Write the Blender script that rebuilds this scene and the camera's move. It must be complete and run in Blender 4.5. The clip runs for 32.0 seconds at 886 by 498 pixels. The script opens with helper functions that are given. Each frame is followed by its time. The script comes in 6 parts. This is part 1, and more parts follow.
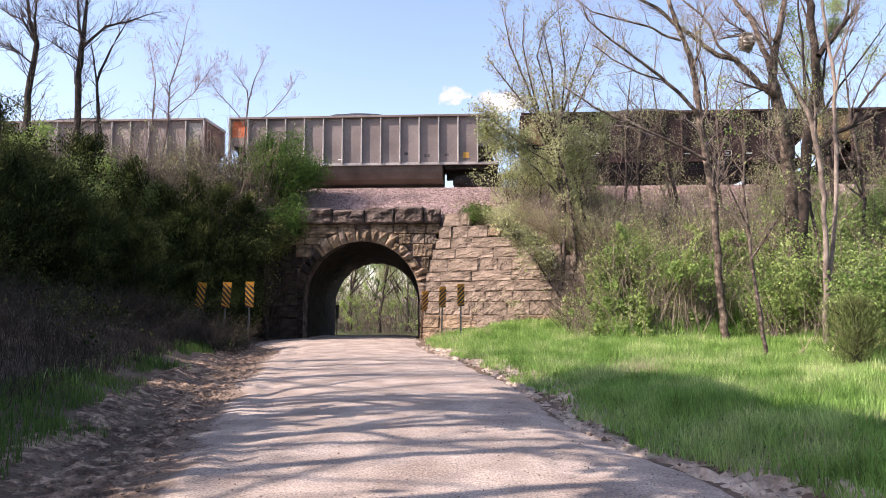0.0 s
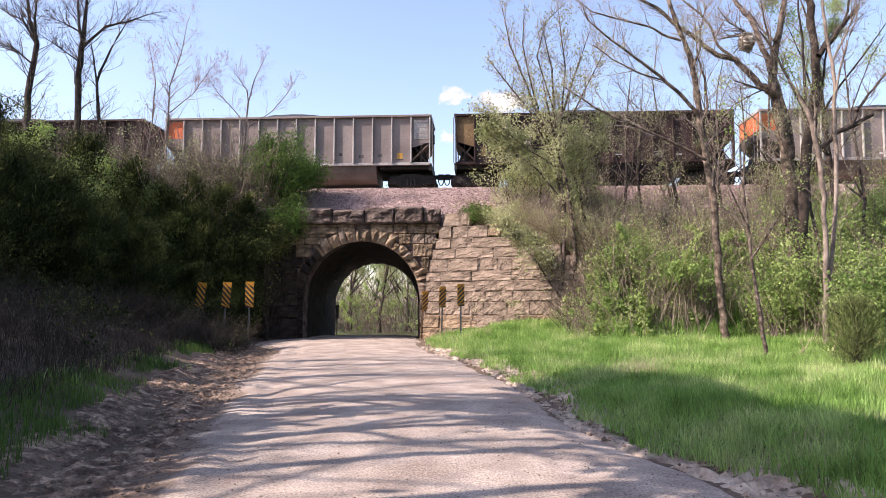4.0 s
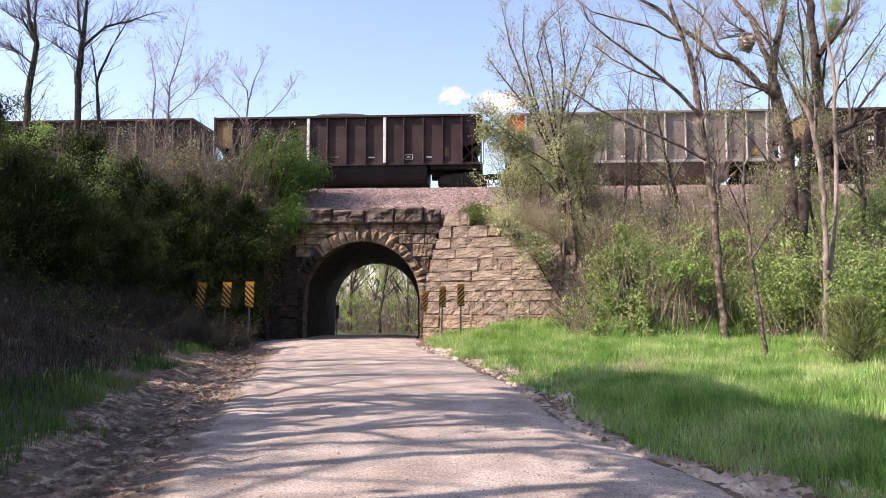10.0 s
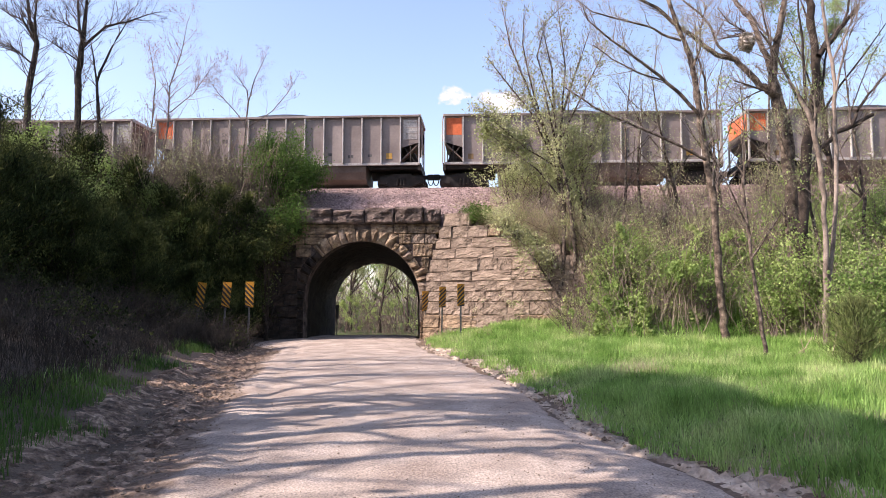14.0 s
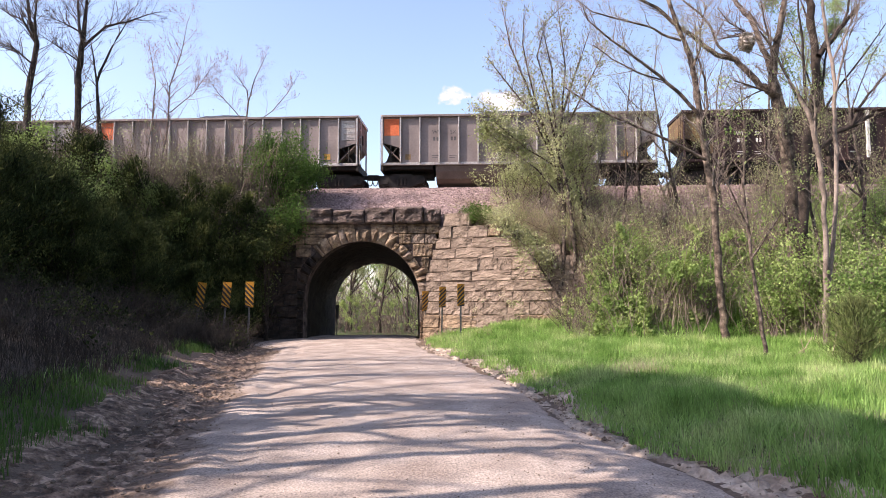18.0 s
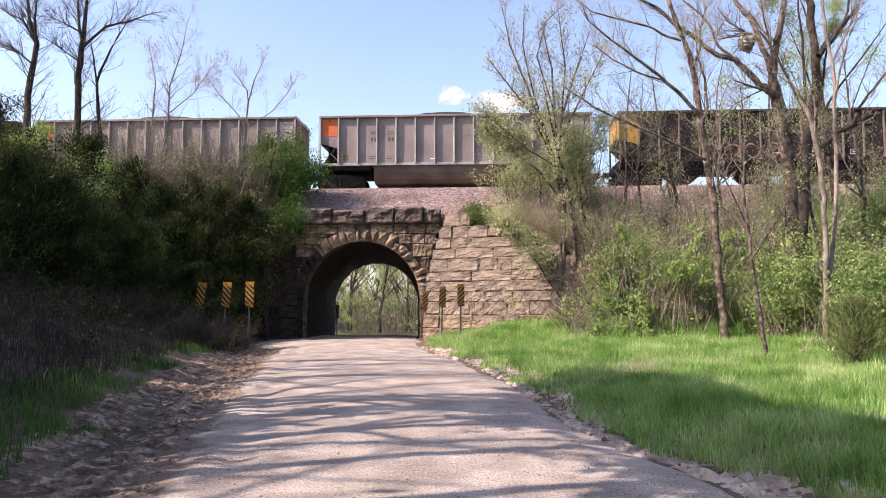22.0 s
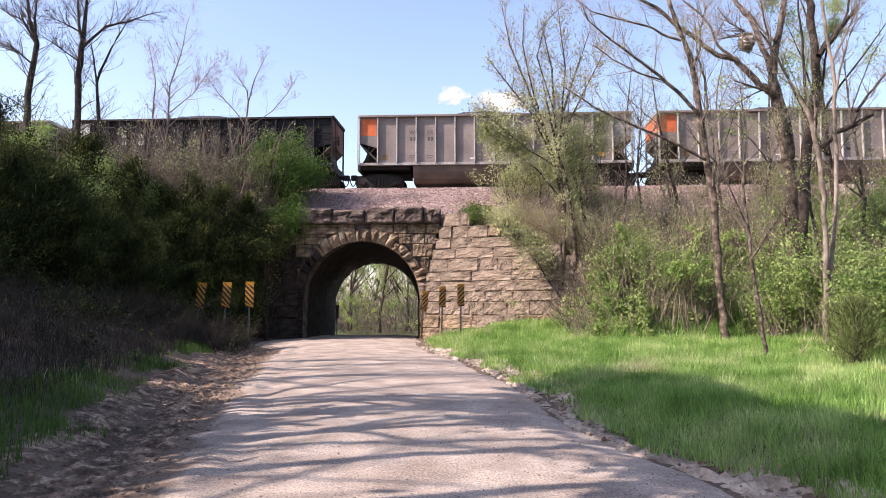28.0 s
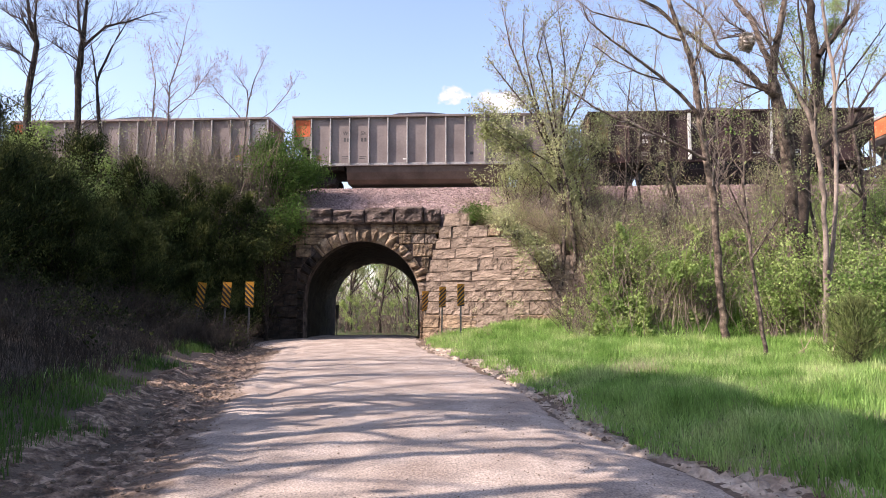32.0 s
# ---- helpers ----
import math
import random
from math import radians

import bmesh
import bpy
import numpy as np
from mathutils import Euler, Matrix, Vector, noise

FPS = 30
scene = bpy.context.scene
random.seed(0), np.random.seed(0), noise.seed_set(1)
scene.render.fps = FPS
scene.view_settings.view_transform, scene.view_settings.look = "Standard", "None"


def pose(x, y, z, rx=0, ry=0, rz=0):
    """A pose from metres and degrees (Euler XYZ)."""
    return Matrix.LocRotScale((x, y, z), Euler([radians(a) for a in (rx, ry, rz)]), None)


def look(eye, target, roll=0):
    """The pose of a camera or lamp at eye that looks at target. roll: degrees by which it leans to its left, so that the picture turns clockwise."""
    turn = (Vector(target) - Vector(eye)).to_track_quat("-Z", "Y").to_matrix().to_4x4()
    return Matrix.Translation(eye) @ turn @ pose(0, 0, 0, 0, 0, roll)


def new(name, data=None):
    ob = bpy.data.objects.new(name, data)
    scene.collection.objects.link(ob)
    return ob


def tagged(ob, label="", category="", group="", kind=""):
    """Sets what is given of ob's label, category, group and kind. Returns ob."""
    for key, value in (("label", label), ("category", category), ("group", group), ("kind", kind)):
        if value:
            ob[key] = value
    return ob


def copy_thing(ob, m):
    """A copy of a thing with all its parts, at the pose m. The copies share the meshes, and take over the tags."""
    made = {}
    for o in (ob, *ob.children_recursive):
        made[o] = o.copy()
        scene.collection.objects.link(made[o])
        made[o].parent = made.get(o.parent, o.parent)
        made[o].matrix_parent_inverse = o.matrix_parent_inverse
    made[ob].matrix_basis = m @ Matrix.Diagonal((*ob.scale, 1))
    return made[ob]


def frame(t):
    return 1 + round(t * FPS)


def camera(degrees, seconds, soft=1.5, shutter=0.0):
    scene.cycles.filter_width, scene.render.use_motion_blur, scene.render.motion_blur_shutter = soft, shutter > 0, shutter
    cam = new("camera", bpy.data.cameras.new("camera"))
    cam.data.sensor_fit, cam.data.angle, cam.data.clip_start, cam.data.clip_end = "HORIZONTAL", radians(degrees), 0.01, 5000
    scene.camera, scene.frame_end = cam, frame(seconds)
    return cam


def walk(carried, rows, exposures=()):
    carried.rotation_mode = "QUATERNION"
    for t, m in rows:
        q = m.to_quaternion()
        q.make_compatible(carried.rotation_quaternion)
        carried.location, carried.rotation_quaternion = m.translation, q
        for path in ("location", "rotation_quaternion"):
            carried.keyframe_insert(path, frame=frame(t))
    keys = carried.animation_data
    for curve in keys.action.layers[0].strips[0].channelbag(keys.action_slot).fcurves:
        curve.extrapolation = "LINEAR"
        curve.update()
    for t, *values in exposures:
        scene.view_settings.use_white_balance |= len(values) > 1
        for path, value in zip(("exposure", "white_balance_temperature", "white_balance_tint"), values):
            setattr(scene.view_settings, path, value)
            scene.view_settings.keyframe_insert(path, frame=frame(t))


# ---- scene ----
cam = camera(64, 32.0, soft=0.75)
walk(cam, [(0.0, pose(0, 0, 1.55, 94.51, 0, 0)), (32.0, pose(0, 0, 1.55, 94.51, 0, 0))],
     exposures=[(0.0, 1.1, 6700, 21), (32.0, 1.1, 6700, 21)])

# ---- plan: the track runs across the view, turned by THETA; (u, v) is along and across it ----
THETA = radians(3.4)
TRACK_Y = 39.55
RAIL_Z = 7.85
SPEED = 19.34
CU, SU = math.cos(THETA), math.sin(THETA)


def uv(u, v):
    return u * CU + v * SU, TRACK_Y - u * SU + v * CU


def to_uv(x, y):
    return x * CU - (y - TRACK_Y) * SU, x * SU + (y - TRACK_Y) * CU


# ---- world and sun ----
SUN_EL, SUN_AZ = radians(41), radians(-106)          # azimuth from +y, clockwise
world = bpy.data.worlds.new("sky")
scene.world = world
world.use_nodes = True
wn, wl = world.node_tree.nodes, world.node_tree.links
sky = wn.new("ShaderNodeTexSky")
sky.sky_type, sky.sun_disc = "NISHITA", False
sky.sun_elevation, sky.sun_rotation = SUN_EL, SUN_AZ
sky.air_density, sky.dust_density, sky.ozone_density = 1.0, 1.5, 1.0
wl.new(sky.outputs[0], wn["Background"].inputs[0])
wn["Background"].inputs[1].default_value = 0.15
sun = new("sun", bpy.data.lights.new("sun", "SUN"))
sun.data.energy, sun.data.angle, sun.data.color = 4.6, radians(0.55), (1.0, 0.94, 0.85)
sun_way = Vector((math.sin(SUN_AZ) * math.cos(SUN_EL), math.cos(SUN_AZ) * math.cos(SUN_EL), math.sin(SUN_EL)))
sun.matrix_world = look(sun_way * 60, (0, 0, 0))

# ---- materials ----


def mat(name, a, b, rough=0.85, scale=3.0, fine=40.0, bump=0.3, metal=0.0, third=None, piece=0.0, spec=0.3, trans=0.0, dist=0.02, grain_by=0.28):
    """Two colours mixed by broad noise, grain on top, fine relief; piece: change of brightness from object to object or island to island."""
    m = bpy.data.materials.new(name)
    m.use_nodes = True
    n, l = m.node_tree.nodes, m.node_tree.links
    p = n["Principled BSDF"]
    co = n.new("ShaderNodeTexCoord")
    big, small = n.new("ShaderNodeTexNoise"), n.new("ShaderNodeTexNoise")
    big.inputs["Scale"].default_value, big.inputs["Detail"].default_value = scale, 6
    small.inputs["Scale"].default_value, small.inputs["Detail"].default_value = fine, 4
    for t in (big, small):
        l.new(co.outputs["Object"], t.inputs["Vector"])
    ramp = n.new("ShaderNodeValToRGB")
    ramp.color_ramp.elements[0].position, ramp.color_ramp.elements[1].position = 0.34, 0.66
    ramp.color_ramp.elements[0].color, ramp.color_ramp.elements[1].color = (*a, 1), (*b, 1)
    if third:
        e = ramp.color_ramp.elements.new(0.5)
        e.color = (*third, 1)
    l.new(big.outputs["Fac"], ramp.inputs["Fac"])
    grain = n.new("ShaderNodeMapRange")
    grain.inputs["From Min"].default_value, grain.inputs["From Max"].default_value = 0.3, 0.7
    grain.inputs["To Min"].default_value, grain.inputs["To Max"].default_value = 1 - grain_by, 1 + grain_by
    l.new(small.outputs["Fac"], grain.inputs["Value"])
    hsv = n.new("ShaderNodeHueSaturation")
    l.new(ramp.outputs["Color"], hsv.inputs["Color"])
    if piece:
        info = n.new("ShaderNodeObjectInfo")
        geo = n.new("ShaderNodeNewGeometry")
        add, fr, rng, mul = (n.new("ShaderNodeMath"), n.new("ShaderNodeMath"), n.new("ShaderNodeMapRange"), n.new("ShaderNodeMath"))
        fr.operation, mul.operation = "FRACT", "MULTIPLY"
        l.new(info.outputs["Random"], add.inputs[0]), l.new(geo.outputs["Random Per Island"], add.inputs[1])
        l.new(add.outputs[0], fr.inputs[0]), l.new(fr.outputs[0], rng.inputs["Value"])
        rng.inputs["To Min"].default_value, rng.inputs["To Max"].default_value = 1 - piece, 1 + piece
        l.new(rng.outputs["Result"], mul.inputs[0]), l.new(grain.outputs["Result"], mul.inputs[1])
        l.new(mul.outputs[0], hsv.inputs["Value"])
    else:
        l.new(grain.outputs["Result"], hsv.inputs["Value"])
    l.new(hsv.outputs["Color"], p.inputs["Base Color"])
    p.inputs["Roughness"].default_value, p.inputs["Metallic"].default_value = rough, metal
    p.inputs["Specular IOR Level"].default_value = spec
    if bump:
        bp = n.new("ShaderNodeBump")
        bp.inputs["Strength"].default_value, bp.inputs["Distance"].default_value = bump, dist
        mixh = n.new("ShaderNodeMath")
        l.new(big.outputs["Fac"], mixh.inputs[0]), l.new(small.outputs["Fac"], mixh.inputs[1])
        l.new(mixh.outputs[0], bp.inputs["Height"]), l.new(bp.outputs["Normal"], p.inputs["Normal"])
    if trans:
        tr = n.new("ShaderNodeBsdfTranslucent")
        mx = n.new("ShaderNodeMixShader")
        mx.inputs[0].default_value = trans
        l.new(hsv.outputs["Color"], tr.inputs["Color"])
        l.new(p.outputs[0], mx.inputs[1]), l.new(tr.outputs[0], mx.inputs[2])
        l.new(mx.outputs[0], n["Material Output"].inputs["Surface"])
    return m


M_GRAVEL = mat("gravel_road", (0.255, 0.197, 0.163), (0.43, 0.347, 0.29), 0.95, 1.3, 45, 0.8, third=(0.325, 0.26, 0.217), grain_by=0.45)
def add_edges(m, dirt_a, dirt_b):
    """Earth spread over a surface where its point attribute 'wear' is high, with a ragged noisy limit."""
    n, l = m.node_tree.nodes, m.node_tree.links
    p = n["Principled BSDF"]
    src = p.inputs["Base Color"].links[0].from_socket
    at, no, add, rng, mix, no2, ramp = (n.new("ShaderNodeAttribute"), n.new("ShaderNodeTexNoise"), n.new("ShaderNodeMath"), n.new("ShaderNodeMapRange"), n.new("ShaderNodeMix"), n.new("ShaderNodeTexNoise"),
                                        n.new("ShaderNodeValToRGB"))
    co = n.new("ShaderNodeTexCoord")
    at.attribute_name = "wear"
    no.inputs["Scale"].default_value, no.inputs["Detail"].default_value = 2.2, 8
    no2.inputs["Scale"].default_value, no2.inputs["Detail"].default_value = 14, 6
    l.new(co.outputs["Object"], no.inputs["Vector"]), l.new(co.outputs["Object"], no2.inputs["Vector"])
    l.new(at.outputs["Fac"], add.inputs[0]), l.new(no.outputs["Fac"], add.inputs[1])
    rng.inputs["From Min"].default_value, rng.inputs["From Max"].default_value = 0.92, 1.12
    l.new(add.outputs[0], rng.inputs["Value"])
    ramp.color_ramp.elements[0].color, ramp.color_ramp.elements[1].color = (*dirt_a, 1), (*dirt_b, 1)
    ramp.color_ramp.elements[0].position, ramp.color_ramp.elements[1].position = 0.35, 0.68
    l.new(no2.outputs["Fac"], ramp.inputs["Fac"])
    mix.data_type = "RGBA"
    l.new(rng.outputs["Result"], mix.inputs["Factor"]), l.new(src, mix.inputs["A"]), l.new(ramp.outputs["Color"], mix.inputs["B"])
    l.new(mix.outputs["Result"], p.inputs["Base Color"])


add_edges(M_GRAVEL, (0.105, 0.07, 0.05), (0.25, 0.18, 0.135))
M_SOIL = mat("earth", (0.075, 0.052, 0.036), (0.17, 0.118, 0.084), 0.95, 1.2, 30, 0.8, dist=0.05)
M_TURF = mat("turf", (0.03, 0.045, 0.012), (0.08, 0.08, 0.035), 0.95, 0.8, 30, 0.8, third=(0.05, 0.06, 0.02), dist=0.05)
M_BALLAST = mat("ballast", (0.20, 0.13, 0.12), (0.32, 0.235, 0.22), 0.9, 9, 34, 0.5, dist=0.03, grain_by=0.5)
M_STONES = mat("ballast_stones", (0.17, 0.11, 0.10), (0.36, 0.27, 0.25), 0.85, 5, 60, 0.3, piece=0.55)
M_CLOD = mat("dirt_clods", (0.10, 0.07, 0.05), (0.25, 0.185, 0.14), 0.95, 5, 60, 0.5, piece=0.35)
M_ROCK = mat("quarried_stone", (0.10, 0.071, 0.053), (0.28, 0.213, 0.163), 0.9, 1.7, 14, 0.5, third=(0.19, 0.142, 0.108), piece=0.15, dist=0.08)
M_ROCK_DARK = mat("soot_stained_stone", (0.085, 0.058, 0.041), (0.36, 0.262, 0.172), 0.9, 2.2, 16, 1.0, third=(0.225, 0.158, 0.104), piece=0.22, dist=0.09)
# stone for the arch's left side, with the shade there painted in
M_ROCK_SHADE = mat("shade_toned_stone", (0.012, 0.009, 0.007), (0.055, 0.038, 0.028), 0.9, 1.5, 16, 0.8, third=(0.026, 0.018, 0.014), piece=0.22, dist=0.09)
M_MORTAR = mat("mortar", (0.15, 0.11, 0.085), (0.25, 0.19, 0.15), 0.95, 4, 40, 0.6)
# weathered coping, darkened further to stand for the shade on its face
M_ROCK_CAP = mat("weather_shade_coping", (0.05, 0.036, 0.031), (0.19, 0.14, 0.118), 0.9, 2.6, 18, 1.0, third=(0.10, 0.073, 0.062), piece=0.15, dist=0.10)
# near-black on purpose: the tunnel's inner shade is put into this colour
M_VAULT = mat("shade_toned_vault", (0.010, 0.007, 0.006), (0.034, 0.024, 0.018), 0.9, 1.6, 14, 1.0, dist=0.06)
M_RAIL = mat("rail_steel", (0.12, 0.085, 0.07), (0.22, 0.17, 0.14), 0.55, 3, 30, 0.2, 0.6)
M_TIE = mat("timber_tie", (0.06, 0.045, 0.035), (0.13, 0.10, 0.08), 0.9, 3, 40, 0.5)
M_BARK = mat("bark", (0.022, 0.016, 0.013), (0.075, 0.054, 0.043), 0.95, 4, 40, 1.0, third=(0.044, 0.032, 0.025), dist=0.04)
M_BARK_GREY = mat("grey_brown_bark", (0.035, 0.025, 0.02), (0.23, 0.178, 0.145), 0.95, 7, 34, 1.0, third=(0.085, 0.063, 0.05), dist=0.05)
M_BARK_PALE = mat("pale_bark", (0.10, 0.075, 0.06), (0.26, 0.205, 0.17), 0.9, 3, 30, 0.8, dist=0.03)
M_TWIG = mat("twigs", (0.09, 0.068, 0.053), (0.22, 0.172, 0.138), 0.9, 2, 30, 0.0)
M_TWIG_HAZE = mat("fine_pale_twigs", (0.17, 0.13, 0.115), (0.33, 0.27, 0.24), 0.9, 2, 30, 0.0)
M_BARK_OAK = mat("furrowed_brown_bark", (0.045, 0.032, 0.025), (0.25, 0.19, 0.145), 0.95, 5, 40, 1.0, third=(0.115, 0.084, 0.064), dist=0.05)
M_TWIG_PINK = mat("budding_twigs", (0.27, 0.16, 0.13), (0.40, 0.27, 0.23), 0.9, 2, 30, 0.0)
M_LEAF = mat("spring_leaves", (0.14, 0.215, 0.06), (0.40, 0.46, 0.18), 0.6, 0.7, 9, 0.0, third=(0.25, 0.335, 0.105), piece=0.25, trans=0.45, spec=0.08)
M_LEAF_YELLOW = mat("young_yellow_leaves", (0.25, 0.285, 0.12), (0.47, 0.47, 0.26), 0.6, 0.7, 9, 0.0, piece=0.25, trans=0.4, spec=0.08)
M_LEAF_DEEP = mat("dense_green_leaves", (0.055, 0.11, 0.024), (0.14, 0.215, 0.055), 0.6, 0.7, 9, 0.0, piece=0.25, trans=0.4, spec=0.08)
M_CEDAR = mat("cedar_foliage", (0.014, 0.021, 0.008), (0.12, 0.13, 0.042), 0.8, 1.3, 12, 0.0, third=(0.036, 0.048, 0.017), piece=0.5, trans=0.15, spec=0.05)
M_JUNIPER = mat("juniper_foliage", (0.10, 0.125, 0.045), (0.20, 0.215, 0.085), 0.8, 1.2, 12, 0.0, piece=0.3, trans=0.2, spec=0.08)
M_GRASS = mat("grass_blades", (0.13, 0.25, 0.05), (0.44, 0.52, 0.22), 0.6, 0.9, 3, 0.0, third=(0.245, 0.385, 0.105), piece=0.35, trans=0.45, spec=0.08)
# darker copy of the grass: the bank's shade is put into its colour
M_GRASS_SHADE = mat("shade_toned_grass", (0.05, 0.105, 0.022), (0.14, 0.21, 0.055), 0.6, 0.6, 3, 0.0, third=(0.085, 0.15, 0.035), piece=0.35, trans=0.35, spec=0.08)
# dead grass darkened far below M_DRY, to stand for the bank's shade
M_DEAD = mat("shade_toned_dead_grass", (0.030, 0.024, 0.019), (0.095, 0.076, 0.060), 0.9, 0.9, 8, 0.0, piece=0.3, trans=0.1, spec=0.08)
M_MUD = mat("churned_mud", (0.08, 0.051, 0.036), (0.42, 0.295, 0.215), 0.95, 5.0, 24, 1.0, third=(0.185, 0.122, 0.085), dist=0.07, grain_by=0.45)
M_CRUMB = mat("crumbly_earth", (0.20, 0.15, 0.115), (0.47, 0.38, 0.30), 0.95, 2.2, 20, 0.8, dist=0.04)
M_NEST = mat("dead_leaves", (0.36, 0.31, 0.26), (0.60, 0.54, 0.47), 0.9, 4, 20, 0.0, piece=0.3, trans=0.15)
M_DRY = mat("dry_grass", (0.30, 0.24, 0.15), (0.48, 0.40, 0.27), 0.8, 0.9, 8, 0.0, piece=0.25, trans=0.2)
M_ALU = mat("weathered_aluminium", (0.165, 0.132, 0.122), (0.255, 0.210, 0.195), 0.6, 0.6, 9, 0.05, 0.1, third=(0.21, 0.170, 0.158), piece=0.10, grain_by=0.09)
M_ALU_BRIGHT = mat("bare_aluminium", (0.29, 0.265, 0.25), (0.41, 0.385, 0.365), 0.5, 0.8, 14, 0.1, 0.2, piece=0.08)
M_ORANGE = mat("orange_paint", (0.48, 0.10, 0.035), (0.62, 0.16, 0.06), 0.65, 1.5, 12, 0.05, grain_by=0.12)
M_MAROON = mat("maroon_paint", (0.025, 0.0145, 0.0145), (0.052, 0.032, 0.031), 0.7, 0.8, 14, 0.15, spec=0.18, third=(0.036, 0.0215, 0.021), piece=0.18, grain_by=0.1)
M_BLACK = mat("black_paint", (0.010, 0.010, 0.013), (0.024, 0.022, 0.025), 0.7, 0.8, 14, 0.15, spec=0.15, piece=0.18, grain_by=0.1)
M_SOOT = mat("sooty_brown_paint", (0.022, 0.016, 0.016), (0.046, 0.034, 0.033), 0.7, 0.8, 12, 0.1, spec=0.18, piece=0.18, grain_by=0.1)
M_TAN = mat("faded_ochre_paint", (0.10, 0.06, 0.03), (0.19, 0.12, 0.055), 0.7, 1.2, 14, 0.1)
M_YELLOW = mat("yellow_paint", (0.34, 0.18, 0.035), (0.48, 0.27, 0.06), 0.6, 1.5, 16, 0.1)
M_WHITE = mat("white_paint", (0.50, 0.48, 0.45), (0.70, 0.68, 0.64), 0.6, 2, 20, 0.1)
M_BELLY = mat("dusty_underbody", (0.08, 0.058, 0.048), (0.16, 0.12, 0.10), 0.8, 0.7, 12, 0.2, piece=0.12, grain_by=0.1)
M_STEEL = mat("cast_steel", (0.010, 0.008, 0.0075), (0.026, 0.021, 0.018), 0.75, 3, 25, 0.2)
M_COAL = mat("coal", (0.012, 0.012, 0.013), (0.035, 0.034, 0.036), 0.55, 4, 20, 1.0, dist=0.08)
M_INK = mat("dark_lettering", (0.05, 0.045, 0.045), (0.09, 0.085, 0.085), 0.7, 4, 30, 0.0)
M_PINK = mat("faded_pink_spray", (0.35, 0.14, 0.16), (0.55, 0.28, 0.30), 0.7, 4, 30, 0.0)
M_HAZE = mat("faded_grey_spray", (0.05, 0.040, 0.040), (0.13, 0.108, 0.106), 0.75, 3.5, 30, 0.0, spec=0.15)
M_SIGN_Y = mat("sign_yellow", (0.36, 0.16, 0.014), (0.45, 0.21, 0.02), 0.5, 3, 20, 0.0)
M_SIGN_K = mat("sign_black", (0.02, 0.018, 0.016), (0.035, 0.03, 0.028), 0.5, 3, 20, 0.0)
M_POST = mat("galvanised_post", (0.09, 0.085, 0.08), (0.17, 0.165, 0.155), 0.5, 4, 20, 0.1, 0.5)

# ---- mesh helpers ----


def link(name, mesh, material, parent=None, label=""):
    ob = new(name, mesh)
    if not mesh.materials:
        mesh.materials.append(material)
    if parent:
        ob.parent = parent
    if label:
        ob["label"] = label
    return ob


def part(name, bm, material, parent=None, label="", smooth=False):
    me = bpy.data.meshes.new(name)
    bm.to_mesh(me)
    bm.free()
    if smooth:
        me.shade_smooth()
    return link(name, me, material, parent, label)


def raw(name, verts, faces, material, parent=None, label="", smooth=False):
    """A mesh from arrays: verts (n, 3), faces (m, k)."""
    v, f = np.asarray(verts, np.float32), np.asarray(faces, np.int32)
    me = bpy.data.meshes.new(name)
    me.vertices.add(len(v)), me.loops.add(f.size), me.polygons.add(len(f))
    me.vertices.foreach_set("co", v.ravel())
    me.loops.foreach_set("vertex_index", f.ravel())
    me.polygons.foreach_set("loop_start", np.arange(0, f.size, f.shape[1], dtype=np.int32))
    me.polygons.foreach_set("use_smooth", np.full(len(f), smooth))
    me.update(calc_edges=True)
    return link(name, me, material, parent, label)


def box(bm, x0, x1, y0, y1, z0, z1, bevel=0.0):
    m = Matrix.LocRotScale(((x0 + x1) / 2, (y0 + y1) / 2, (z0 + z1) / 2), None, (x1 - x0, y1 - y0, z1 - z0))
    r = bmesh.ops.create_cube(bm, size=1, matrix=m)
    if bevel:
        edges = list({e for v in r["verts"] for e in v.link_edges})
        bmesh.ops.bevel(bm, geom=edges, offset=bevel, segments=1, affect="EDGES")
    return bm


def boxes(*rows, bevel=0.0):
    bm = bmesh.new()
    for r in rows:
        box(bm, *r, bevel=bevel)
    return bm


def rod(bm, a, b, r, n=8, r2=None):
    a, b = Vector(a), Vector(b)
    m = Matrix.Translation((a + b) / 2) @ (b - a).to_track_quat("Z", "Y").to_matrix().to_4x4()
    bmesh.ops.create_cone(bm, cap_ends=True, segments=n, radius1=r, radius2=r if r2 is None else r2, depth=(b - a).length, matrix=m)
    return bm


def plate(bm, outline, y0, y1):
    """An upright slab: an (x, z) outline, thick from y0 to y1."""
    f = bm.faces.new([bm.verts.new((x, y0, z)) for x, z in outline])
    r = bmesh.ops.extrude_face_region(bm, geom=[f])
    bmesh.ops.translate(bm, vec=(0, y1 - y0, 0), verts=[v for v in r["geom"] if isinstance(v, bmesh.types.BMVert)])
    bmesh.ops.recalc_face_normals(bm, faces=bm.faces)
    return bm


def nz(x, y, s, seed=0.0):
    """Smooth value noise by sums of sines, for arrays; about -1 to 1."""
    a = np.sin(x * s * 1.0 + 1.7 * np.sin(y * s * 0.8 + seed) + seed * 3.1)
    b = np.sin(y * s * 1.3 + 1.9 * np.sin(x * s * 0.7 - seed) + seed * 1.3)
    c = np.sin((x + y) * s * 2.1 + 2.3 * np.sin((x - y) * s * 1.7 + seed))
    return (a + b + 0.6 * c) / 2.6


def step(x, a, b):
    t = np.clip((x - a) / (b - a), 0, 1)
    return t * t * (3 - 2 * t)


# ---- the lie of the land ----
ROAD_Y = np.array([-60, 0.0, 5.7, 10.8, 17.7, 27.8, 33.5, 46.5, 52, 60, 72, 200])
